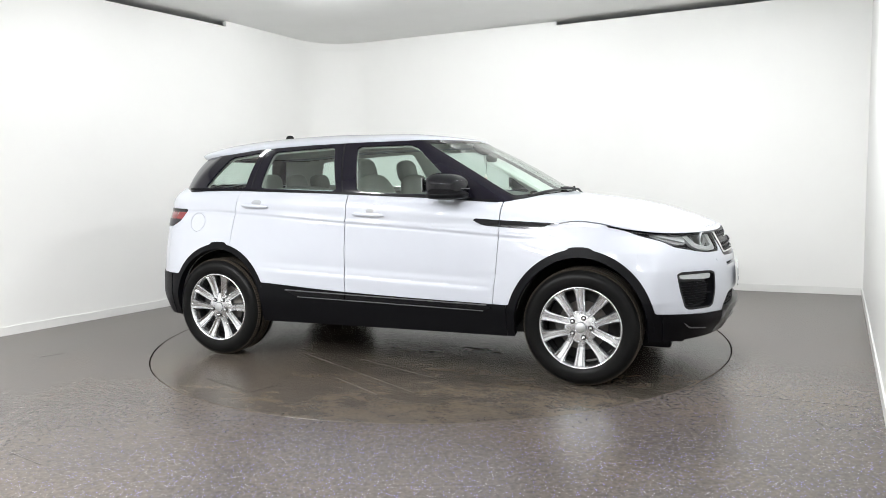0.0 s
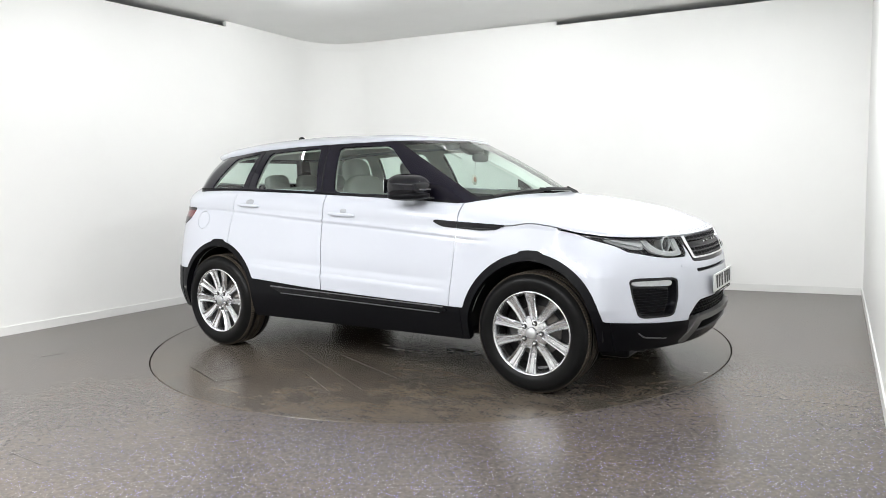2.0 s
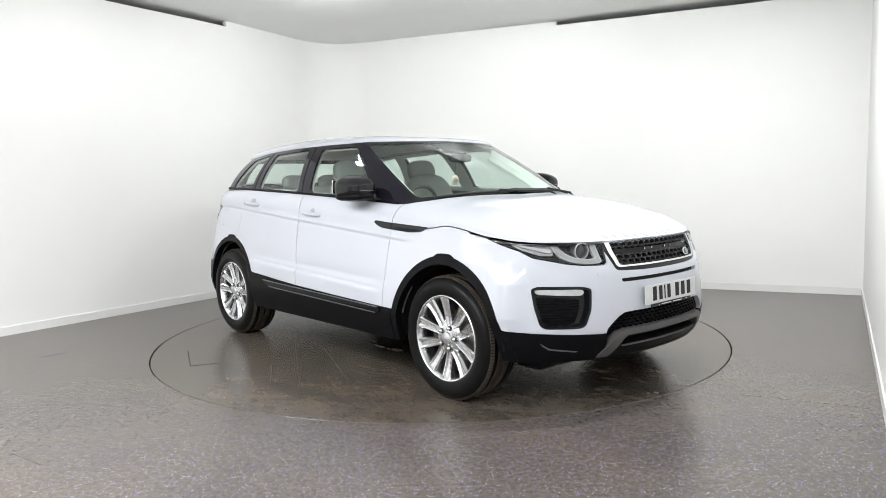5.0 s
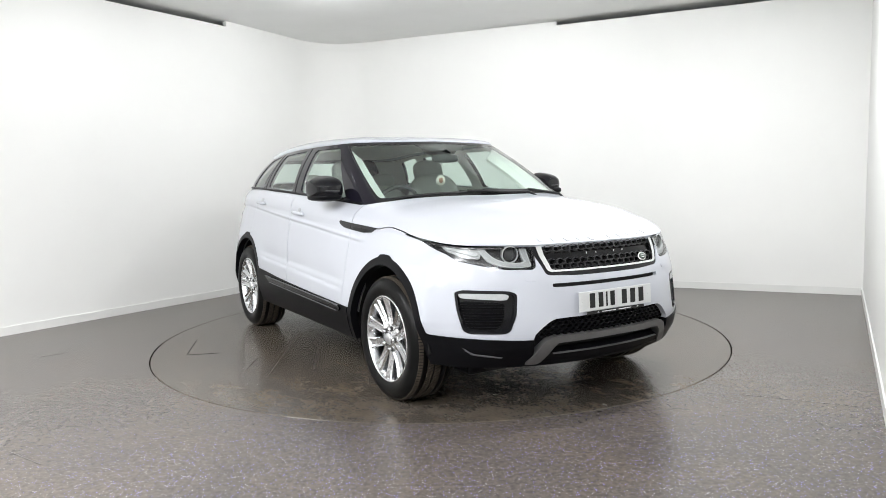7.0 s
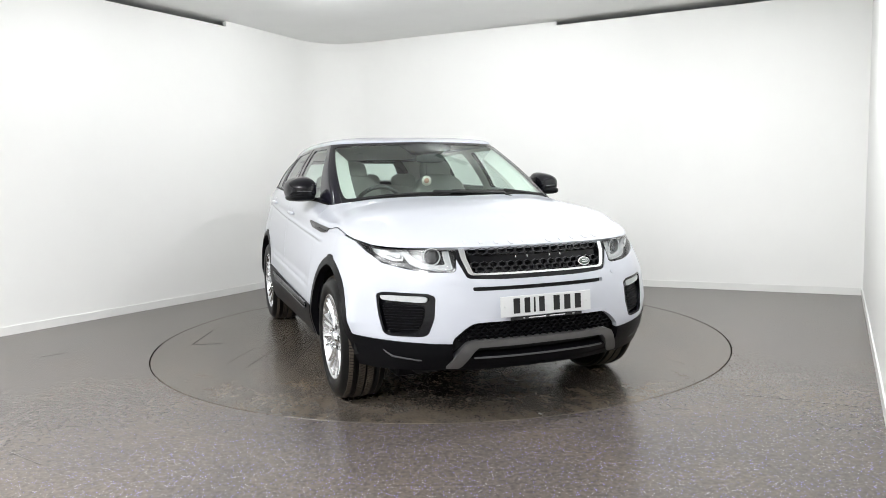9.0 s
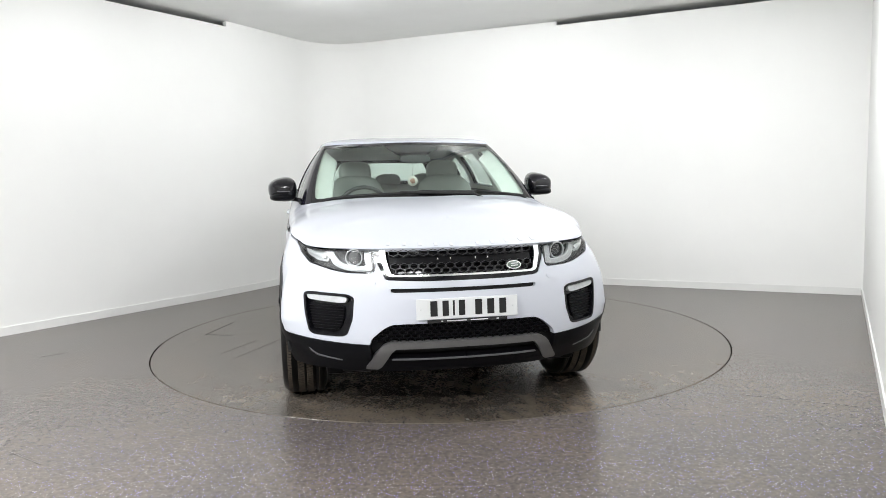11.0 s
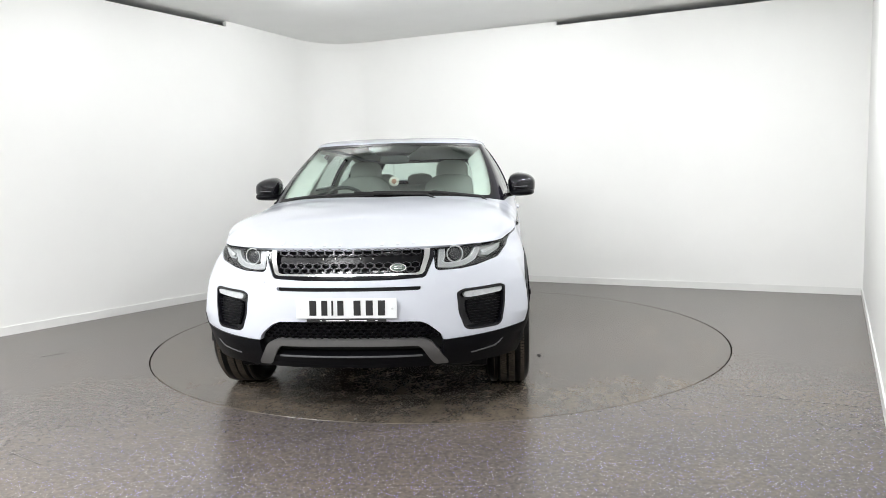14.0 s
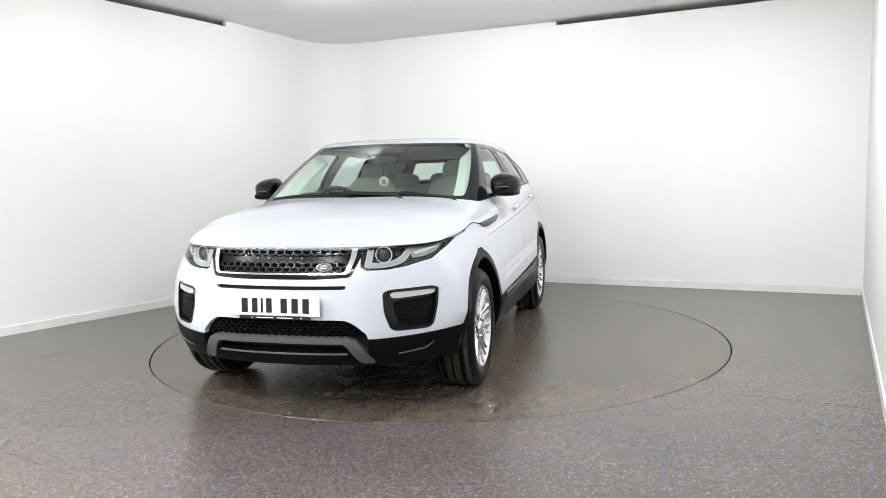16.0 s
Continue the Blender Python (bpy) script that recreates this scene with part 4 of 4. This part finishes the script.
# ---- car: wheels ----
def lathe(profile, seg=72, closed=False):
    """Turned about the x axis' partner: profile points are (radius, along); the axle is local z."""
    bm = bmesh.new()
    rings = []
    for r, h in profile:
        rings.append([bm.verts.new((r * math.cos(2 * math.pi * i / seg), r * math.sin(2 * math.pi * i / seg), h)) for i in range(seg)])
    pairs = list(zip(rings, rings[1:])) + ([(rings[-1], rings[0])] if closed else [])
    for a, b in pairs:
        for i in range(seg):
            bm.faces.new((a[i], a[(i + 1) % seg], b[(i + 1) % seg], b[i]))
    bmesh.ops.recalc_face_normals(bm, faces=bm.faces)
    return bm


def tyre_bmesh():
    # local z points outwards from the car; h = 0 is the outer sidewall plane
    side = [(0.243, -0.012), (0.252, -0.004), (0.275, 0.004), (0.300, 0.006), (0.318, 0.002), (0.332, -0.008), (0.343, -0.020), (0.350, -0.032)]
    prof = list(side)
    y = -0.040
    for g in range(4):
        prof += [(0.354, y), (0.355, y - 0.036), (0.346, y - 0.038), (0.346, y - 0.046)]
        y -= 0.048
    prof += [(r, -0.235 - h - 0.005) for r, h in reversed(side)]
    prof = [(r if r < 0.25 else 0.25 + (r - 0.25) * 0.985, h) for r, h in prof]
    return lathe(prof, 96)


def tread_blocks():
    """Shoulder blocks all round the tyre."""
    bm = bmesh.new()
    n = 124
    for row, (h0, h1, r0, r1) in enumerate(((-0.025, -0.047, 0.350, 0.3575), (-0.196, -0.225, 0.3575, 0.342), (-0.080, -0.116, 0.357, 0.357), (-0.128, -0.164, 0.357, 0.357))):
        for i in range(n):
            a0, a1 = 2 * math.pi * (i + 0.12) / n, 2 * math.pi * (i + 0.86) / n
            sk = 0.03 if row > 1 else 0.0
            q = []
            for d in (0, -0.012):
                for a, s in ((a0, 0), (a1, 0), (a1, 1), (a0, 1)):
                    r, h = ((r0, h0), (r1, h1))[s]
                    r = 0.25 + (r - 0.25) * 0.985
                    q.append(bm.verts.new(((r + d) * math.cos(a + sk * s), (r + d) * math.sin(a + sk * s), h)))
            for f in ((0, 1, 2, 3), (0, 4, 5, 1), (1, 5, 6, 2), (2, 6, 7, 3), (3, 7, 4, 0)):
                bm.faces.new([q[k] for k in f])
    bmesh.ops.recalc_face_normals(bm, faces=bm.faces)
    return bm


def spoke_bmesh(lean):
    """One arm of a split spoke: nearly radial, bending to the nut boss at the hub, with a hollow crest and steep flanks."""
    bm = bmesh.new()
    rings = []
    for r, off, half, top in ((0.050, 0.58, 0.020, -0.034), (0.064, 0.50, 0.0215, -0.032), (0.080, 0.420, 0.0235, -0.031), (0.098, 0.360, 0.0250, -0.031), (0.120, 0.325, 0.0262, -0.030),
                              (0.150, 0.300, 0.0275, -0.026), (0.180, 0.288, 0.0295, -0.021), (0.206, 0.282, 0.0325, -0.015), (0.225, 0.282, 0.0365, -0.011), (0.238, 0.282, 0.0410, -0.009)):
        ang = lean * off
        c = Vector((r * math.cos(ang), r * math.sin(ang), 0))
        tan = Vector((-math.sin(ang), math.cos(ang), 0)) * lean
        pts = [(-half, top - 0.040), (-half * 0.97, top - 0.013), (-half * 0.72, top), (-half * 0.5, top - 0.001), (-half * 0.2, top - 0.010), (half * 0.4, top - 0.011), (half * 0.75, top - 0.001), (half * 0.97, top - 0.009), (half, top - 0.040)]
        rings.append([bm.verts.new(c + tan * q + Vector((0, 0, h))) for q, h in pts])
    for a, b in zip(rings, rings[1:]):
        for i in range(len(a) - 1):
            bm.faces.new((a[i], a[i + 1], b[i + 1], b[i]))
        bm.faces.new((a[-1], a[0], b[0], b[-1]))
    bm.faces.new(rings[0])
    bm.faces.new(rings[-1][::-1])
    bmesh.ops.recalc_face_normals(bm, faces=bm.faces)
    return bm


def hub_bmesh(seg=80):
    """Hub with five lobes that close the throat between the two arms of each spoke."""
    bm = bmesh.new()
    rings = []
    for base, lobe, h in ((0.002, 0, -0.018), (0.033, 0, -0.019), (0.037, 0, -0.028), (0.066, 0, -0.032), (0.078, 0.010, -0.036), (0.084, 0.016, -0.044), (0.085, 0.018, -0.075)):
        ring = []
        for i in range(seg):
            a = 2 * math.pi * i / seg
            r = base + lobe * max(0.0, math.cos(5 * a)) ** 0.7
            ring.append(bm.verts.new((r * math.cos(a), r * math.sin(a), h)))
        rings.append(ring)
    for a, b in zip(rings, rings[1:]):
        for i in range(seg):
            bm.faces.new((a[i], a[(i + 1) % seg], b[(i + 1) % seg], b[i]))
    bm.faces.new(rings[0])
    bmesh.ops.recalc_face_normals(bm, faces=bm.faces)
    return bm


def make_wheel(m):
    hub = new("wheel")
    hub.parent = car
    hub.matrix_basis = m
    hub["label"] = "silver ten-spoke alloy wheel with dusty tyre"
    part("tyre", tyre_bmesh(), TYRE, hub, "black rubber tyre")
    part("tread", tread_blocks(), TREAD, hub, "brown dusty tread blocks", smooth=False)["kind"] = "stuff"
    rimp = [(0.249, -0.010), (0.2445, -0.004), (0.2405, -0.004), (0.236, -0.010), (0.230, -0.024), (0.225, -0.036), (0.222, -0.06), (0.222, -0.19), (0.240, -0.205)]
    part("rim", lathe(rimp, 80), RIM, hub, "silver rim")
    part("back_plate", lathe([(0.005, -0.125), (0.215, -0.125), (0.218, -0.15)], 48), RIMDARK, hub, "dark brake shield")
    part("brake_disc", lathe([(0.05, -0.085), (0.075, -0.082), (0.08, -0.098), (0.150, -0.098), (0.150, -0.115)], 60), DISCSTEEL, hub, "steel brake disc")
    bm = box(0.07, 0.13, 0.05, 0.012)
    part("caliper", bm, RIMDARK, hub, at=pose(-0.125, 0.03, -0.085))
    for k in range(5):
        for lean in (1, -1):
            part("spoke", spoke_bmesh(lean), RIM, hub, smooth=False, at=pose(0, 0, 0, 0, 0, 90 + 72 * k))
    part("hub_disc", hub_bmesh(), RIM, hub, at=pose(0, 0, 0, 0, 0, 90), smooth=False)
    cap = part("hub_cap", lathe([(0.0, -0.010), (0.026, -0.011), (0.0305, -0.014), (0.031, -0.024)], 40), CHROMESOFT, hub, "round silver hub cap")
    for k in range(5):
        a = radians(90 + 36 + 72 * k)
        bm = bmesh.new()
        bmesh.ops.create_cone(bm, cap_ends=True, segments=6, radius1=0.011, radius2=0.0095, depth=0.022)
        part("wheel_nut", bm, CHROME, hub, at=pose(0.060 * math.cos(a), 0.060 * math.sin(a), -0.022))
        bm = bmesh.new()
        bmesh.ops.create_cone(bm, cap_ends=True, segments=16, radius1=0.0155, radius2=0.0155, depth=0.004)
        part("nut_well", bm, RIMDARK, hub, at=pose(0.060 * math.cos(a), 0.060 * math.sin(a), -0.0305))
    return hub


wheel = make_wheel(pose(1.33, -0.936, 0.3562, 90, 0, 0) @ pose(0, 0, 0, 0, 0, 18))
for wx, sg, turn in ((-1.33, -1, 0), (1.33, 1, 20), (-1.33, 1, 50)):
    copy_thing(wheel, pose(wx, sg * 0.936, 0.3562, 90 if sg < 0 else -90, 0, 0) @ pose(0, 0, 0, 0, 0, turn))

# ---- car: body under the panels ----
def place_box(name, x0, x1, y0, y1, z0, z1, material, parent=None, bevel=0.02, label=""):
    bm = box(x1 - x0, y1 - y0, z1 - z0, bevel)
    bmesh.ops.translate(bm, vec=((x0 + x1) / 2, (y0 + y1) / 2, (z0 + z1) / 2), verts=bm.verts)
    return part(name, bm, material, parent or car, label, smooth=False)


under = place_box("underbody", -1.9, 1.9, -0.62, 0.62, 0.24, 0.46, DARK, label="dark underbody")
place_box("engine_bay", 0.98, 1.93, -0.60, 0.60, 0.46, 0.86, DARK, under)
place_box("floor_pan", -0.88, 0.88, -0.90, 0.90, 0.29, 0.47, DARK, under)
place_box("boot_floor", -1.85, -0.9, -0.62, 0.62, 0.46, 0.72, CABIN, under)
place_box("front_flap", 1.66, 1.83, -0.70, -0.44, 0.215, 0.31, TRIMBLACK, under, 0.018, "black rubber air deflector")
place_box("front_flap", 1.66, 1.83, 0.44, 0.70, 0.215, 0.31, TRIMBLACK, under, 0.018, "black rubber air deflector")
for ax in (FA, RA):
    for sg in (-1, 1):
        bm = bmesh.new()
        ring = []
        for y in (0.60, 0.90):
            ring.append([bm.verts.new((ax[0] + 0.425 * math.cos(a), sg * y, ax[1] + 0.425 * math.sin(a))) for a in np.linspace(-0.05, math.pi + 0.05, 40)])
        for i in range(39):
            bm.faces.new((ring[0][i], ring[0][i + 1], ring[1][i + 1], ring[1][i]))
        bm.faces.new(ring[0])
        part("wheel_arch_liner", bm, DARK, under)
shell = clip(BODY, np.minimum(np.minimum(BODY[0][:, 2] - 0.45, 1.02 - BODY[0][:, 0]), BODY[0][:, 0] + 1.95))
panel("inner_shell", shell, DASH, off=-0.055, flange=0.0, label="dark door lining")

# ---- car: mirrors, handles, wipers ----
for k, sg in enumerate((-1, 1)):
    bm = blob(0.148, 0.096, 0.098, 2.7, 2.9, 44, 30)
    for q in bm.verts:
        # blunt at the back, rounded and lower to the front and outer end
        f = (q.co.x + 0.148) / 0.296
        q.co.z = q.co.z * (1.0 - 0.18 * f) - 0.012 * f
        o = (q.co.y * sg + 0.096) / 0.192
        q.co.z *= 1.0 - 0.34 * max(o, 0.0) ** 1.6 * (1 if q.co.z > 0 else 0.3)
        q.co.x = q.co.x * (1.0 - 0.25 * o) - 0.02 * o
    head = part("door_mirror", bm, BLACKGLOSS, front_doors[k], "gloss black door mirror", at=pose(0.505, sg * 0.936, 1.214, 0, 0, sg * -6))
    bm = tube([(0.02, -sg * 0.04, -0.070), (0.07, -sg * 0.10, -0.080), (0.14, -sg * 0.150, -0.088)], 0.026, 10, flat=0.6)
    part("mirror_arm", bm, BLACKGLOSS, head, "gloss black mirror arm")
    part("mirror_glass", box(0.004, 0.12, 0.088, 0.001), CHROME, head, "mirror glass", at=pose(-0.1455, 0, 0.004))
    part("mirror_lower", blob(0.134, 0.088, 0.028, 3, 3), TRIMBLACK, head, "matt black lower shell", at=pose(0.0, 0, -0.060))
    part("indicator", tube([(-0.05, sg * 0.088, -0.016), (0.03, sg * 0.078, -0.018), (0.105, sg * 0.04, -0.020), (0.134, -sg * 0.04, -0.022)], 0.0035, 6), GREYTRIM_GLINT, head, "thin indicator strip")
    for par, hx, hz, ln in ((front_doors[k], -0.075, 1.030, 0.118), (rear_doors[k], -0.985, 1.092, 0.115)):
        yy = float(width(np.array(hx), np.array(min(hz, float(edge_z(hx)))))) if hz <= float(edge_z(hx)) else float(width(np.array(hx), edge_z(np.array(hx)))) - 0.012
        bm = blob(ln, 0.017, 0.0135, 2.6, 2.2, 28, 14)
        hd = part("door_handle", bm, WHITE, par, "white painted door handle", at=pose(hx, sg * (yy + 0.020), hz, 0, 3, 0))
        # shade of the hollow above the handle is put into its grey colour
        part("handle_recess", blob(0.052, 0.012, 0.030, 2.2, 2.0), HANDLESHADE, par, "handle recess with its shade painted grey", at=pose(hx + 0.01, sg * (yy - 0.001), hz + 0.014))


def on_screen(s, u, off=0.012):
    """A point over the windscreen; s from -0.24 to 0.24 across, u up."""
    a = abs(s) * (len(GLASS_LOW) - 1)
    i = min(int(a), len(GLASS_LOW) - 2)
    t = a - i
    lo = GLASS_LOW[i] * (1 - t) + GLASS_LOW[i + 1] * t
    hi = GLASS_TOP[i] * (1 - t) + GLASS_TOP[i + 1] * t
    q = lo + (hi - lo) * u
    b = 0.022 * 4 * u * (1 - u) + off
    return Vector((q[0] + 0.5 * b, math.copysign(q[1], s) if s else 0.0, q[2] + 0.85 * b))


for a0, a1, u0, u1 in ((0.10, -0.205, 0.075, 0.055), (0.215, -0.015, 0.05, 0.085)):
    path = [on_screen(a0 + (a1 - a0) * i / 24, u0 + (u1 - u0) * i / 24, 0.016) for i in range(25)]
    wip = part("wiper", tube(path, 0.009, 6), PLATEBLACK, car, "black windscreen wiper")
    arm = [on_screen(a0 + 0.012, -0.035, 0.02), on_screen(a0 - 0.01 * (1 if a0 > 0 else -1), 0.02, 0.034), on_screen((a0 + a1) / 2, (u0 + u1) / 2, 0.028)]
    part("wiper_arm", tube(arm, 0.0085, 6), PLATEBLACK, wip, "black wiper arm")
cowl = [on_screen(-0.235 + 0.47 * i / 40, -0.03, -0.004) for i in range(41)]
part("cowl", tube(cowl, 0.03, 8, flat=0.5), TRIMBLACK, car, "black plastic scuttle panel")

# ---- car: number plate and lettering ----
plate = part("number_plate", box(0.006, 0.520, 0.103, 0.002), PLATEWHITE, car, "white front number plate with black bars", smooth=False, at=pose(2.193, 0, 0.609, 0, -3, 0))
xx = -0.196
for wdt in (0.050, 0.044, 0.014, 0.044, None, 0.050, 0.050, 0.050):
    if wdt is None:
        xx += 0.026
        continue
    part("plate_bar", box(0.002, wdt * 0.72, 0.076, 0.0006), PLATEBLACK, plate, smooth=False, at=pose(0.0042, xx + wdt / 2, 0.002))
    xx += wdt + 0.0125
for yy in (-0.235, 0.235):
    part("plate_screw", blob(0.002, 0.006, 0.006, 2, 2, 12, 8), PLATEWHITE, plate, at=pose(0.0035, yy, 0.0))
strip2 = part("dealer_strip", box(0.005, 0.41, 0.016, 0.001), PLATEBLACK, plate, "black strip with small white bars", smooth=False, at=pose(-0.001, 0, -0.0625))
for yy, wd in ((-0.13, 0.010), (-0.055, 0.10), (0.06, 0.09), (0.155, 0.012)):
    part("strip_bar", box(0.002, wd, 0.005, 0.0004), PLATEWHITE, strip2, smooth=False, at=pose(0.0025, yy, 0.0))
BONNET_V = bonnet[0]


def bonnet_point(y, x):
    d = np.hypot(BONNET_V[:, 0] - x, BONNET_V[:, 1] - abs(y))
    i = int(np.argmin(d))
    n = BONNET_V[i, 3:6]
    z = BONNET_V[i, 2] - (n[0] * (x - BONNET_V[i, 0]) + n[1] * (abs(y) - BONNET_V[i, 1])) / n[2]
    return Vector((x, y, z)), Vector((n[0], n[1] * (1 if y >= 0 else -1), n[2]))


bonnet_ob = bpy.data.objects["bonnet"]
for i, y in enumerate([-0.37, -0.29, -0.21, -0.13, -0.05, 0.09, 0.17, 0.25, 0.33, 0.40]):
    x = 2.055 - 0.33 * y * y
    p0, nn = bonnet_point(y, x)
    q = nn.to_track_quat("Z", "Y").to_matrix().to_4x4()
    part("letter_bar", box(0.018, 0.036, 0.003, 0.0008), LETTER, bonnet_ob, smooth=False, at=Matrix.Translation(p0 + nn * 0.002) @ q)

# ---- car: cabin ----
def seat(x, y, wide, name="front_seat", back=0.66):
    e = new(name)
    e.parent = car
    e.matrix_basis = pose(x, y, 0.55)
    e["label"] = "pale grey leather seat"
    part("cushion", blob(0.27, wide, 0.11, 3.2, 3.2), LEATHER, e, at=pose(0.05, 0, 0.10, 0, -6, 0))
    part("backrest", blob(0.085, wide, back / 2, 3.2, 3.0), LEATHER, e, at=pose(-0.25, 0, 0.10 + back / 2, 0, -17, 0))
    return e


for sg in (-1, 1):
    st = seat(0.02, sg * 0.37, 0.245)
    part("headrest", blob(0.055, 0.135, 0.095, 3, 3), LEATHER, st, at=pose(-0.395, 0, 0.775, 0, -12, 0))
    for dy in (-0.06, 0.06):
        part("headrest_post", tube([(-0.37, dy, 0.64), (-0.385, dy, 0.74)], 0.007, 6), CHROMESOFT, st)
bench = seat(-0.85, 0, 0.60, "rear_bench", 0.58)
for dy in (-0.36, 0.0, 0.36):
    part("headrest", blob(0.05, 0.12, 0.07, 3, 3), LEATHER, bench, at=pose(-0.37, dy, 0.70, 0, -12, 0))
dash = part("dashboard", blob(0.27, 0.74, 0.115, 3.2, 3.5, 40, 20), DASH, car, "dark dashboard", at=pose(0.80, 0, 0.985, 0, -6, 0))
part("instrument_hood", blob(0.11, 0.17, 0.05, 2.5, 2.5), CABIN, dash, at=pose(-0.14, -0.37, 0.10))
ring = [(0.0, 0.18 * math.cos(2 * math.pi * i / 40), 0.18 * math.sin(2 * math.pi * i / 40)) for i in range(40)]
wheel_s = part("steering_wheel", tube(ring, 0.015, 8, True), CABIN, car, "dark steering wheel", at=pose(0.43, -0.37, 1.045, 0, 24, 0))
part("steering_boss", blob(0.03, 0.075, 0.06, 2.6, 2.6), CABIN, wheel_s)
for yy, zz in ((0.125, 0.0), (-0.125, 0.0)):
    part("steering_spoke", box(0.015, 0.13, 0.03, 0.005), GREYTRIM_GLINT, wheel_s, at=pose(0, yy, zz))
# pale linings inside the screen pillars and window frames
inner = clip(pillar, np.minimum(pillar[0][:, 6] - 0.245, 0.84 - pillar[0][:, 6]))
panel("pillar_lining", inner, LINING, glass_frame, off=-0.03, flange=0.0, label="pale grey pillar lining")
post = clip(GL, np.minimum.reduce([GL[0][:, 6] - 0.203, 0.262 - GL[0][:, 6], GL[0][:, 7] - 0.06, 0.95 - GL[0][:, 7]]))
post[0][:, 0:3] -= post[0][:, 3:6] * (np.clip((0.243 - post[0][:, 6]) / 0.04, 0, 1) * 0.085)[:, None]
panel("screen_post_lining", post, LINING, glass_frame, off=-0.022, flange=0.02, label="pale grey screen pillar lining")
lin = ROOF[0].copy()
panel("roof_lining", (lin, ROOF[1]), LINING, roof, sides="one", off=-0.035, flange=0.0, label="pale grey roof lining")
mir = part("inner_mirror", blob(0.018, 0.110, 0.032, 3, 3), CABIN, screen, "dark interior mirror", at=pose(0.49, 0.01, 1.405))
part("sensor_pod", blob(0.06, 0.14, 0.035, 2.6, 2.6), FRIT, screen, "black camera pod", at=pose(0.425, 0.0, 1.472, 0, 33, 0))
part("mirror_stem", tube([(0.44, 0.0, 1.47), (0.49, 0.01, 1.41)], 0.012, 8), CABIN, screen)
cord = part("cord", tube([(0.455, 0.0, 1.39), (0.447, -0.003, 1.29)], 0.0015, 5), CABIN, screen)
bm = bmesh.new()
bmesh.ops.create_cone(bm, cap_ends=True, segments=40, radius1=0.037, radius2=0.037, depth=0.006)
charm = part("hanging_disc", bm, DISCPALE, screen, "round pale disc hanging from mirror", at=pose(0.445, -0.004, 1.247, 0, 90, 0))
bm = bmesh.new()
bmesh.ops.create_cone(bm, cap_ends=True, segments=32, radius1=0.019, radius2=0.019, depth=0.002)
part("disc_print", bm, DISCRED, charm, "rust-red print", at=pose(0, 0, 0.0042))

# ---- room: fascia, skirting, lamps ----
def sub_path(path, inset):
    pts = [Vector(q).to_2d() for q in path]
    out = []
    for i, q in enumerate(pts):
        d = (pts[min(i + 1, len(pts) - 1)] - pts[max(i - 1, 0)]).normalized()
        out.append(q - Vector((-d.y, d.x)) * inset)
    return out


FL, FR = Vector((-2.335, 2.400)), Vector((1.437, 2.760))
ribbon("fascia", sub_path([FL, *CURVE[13:], FR], 0.006), 2.975, FASCIA_Z, 0.05, WALL, "white curved fascia panel over the wall corner")
ribbon("skirting", sub_path([L0, *CURVE, RC], 0.012), 0.0, 0.075, 0.011, SKIRT, "white painted skirting board")
ribbon("skirting_east", sub_path([RC, R1], 0.012), 0.0, 0.075, 0.011, SKIRT, "white painted skirting board")
# housings and glowing diffusers for the fitted lamps, all out of view
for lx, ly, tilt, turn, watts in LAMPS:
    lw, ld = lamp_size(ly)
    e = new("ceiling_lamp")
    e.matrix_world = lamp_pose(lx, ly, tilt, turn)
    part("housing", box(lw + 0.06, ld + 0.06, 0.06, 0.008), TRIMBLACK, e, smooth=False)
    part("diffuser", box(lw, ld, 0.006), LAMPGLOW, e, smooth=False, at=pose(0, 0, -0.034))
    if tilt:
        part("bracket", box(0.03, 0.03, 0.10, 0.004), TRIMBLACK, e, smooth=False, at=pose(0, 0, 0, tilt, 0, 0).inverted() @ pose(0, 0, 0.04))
    tagged(e, "unseen rectangular white floodlight in black housing, added on ceiling", "ceiling lamp", "ceiling lights")


# ---- motion ----
SPIN, START = -5.1912, -22.54
CAR_X, CAR_Y = 0.0611, -0.2736


def motions():
    rows_car, rows_table = [], []
    for i in range(33):
        t = i * 0.5
        a = START + SPIN * t
        c, s = math.cos(radians(a)), math.sin(radians(a))
        rows_car.append((t, pose(c * CAR_X - s * CAR_Y, s * CAR_X + c * CAR_Y, 0, 0, 0, a)))
        rows_table.append((t, pose(0, 0, 0, 0, 0, a)))
    walk(car, rows_car)
    walk(table, rows_table)


motions()
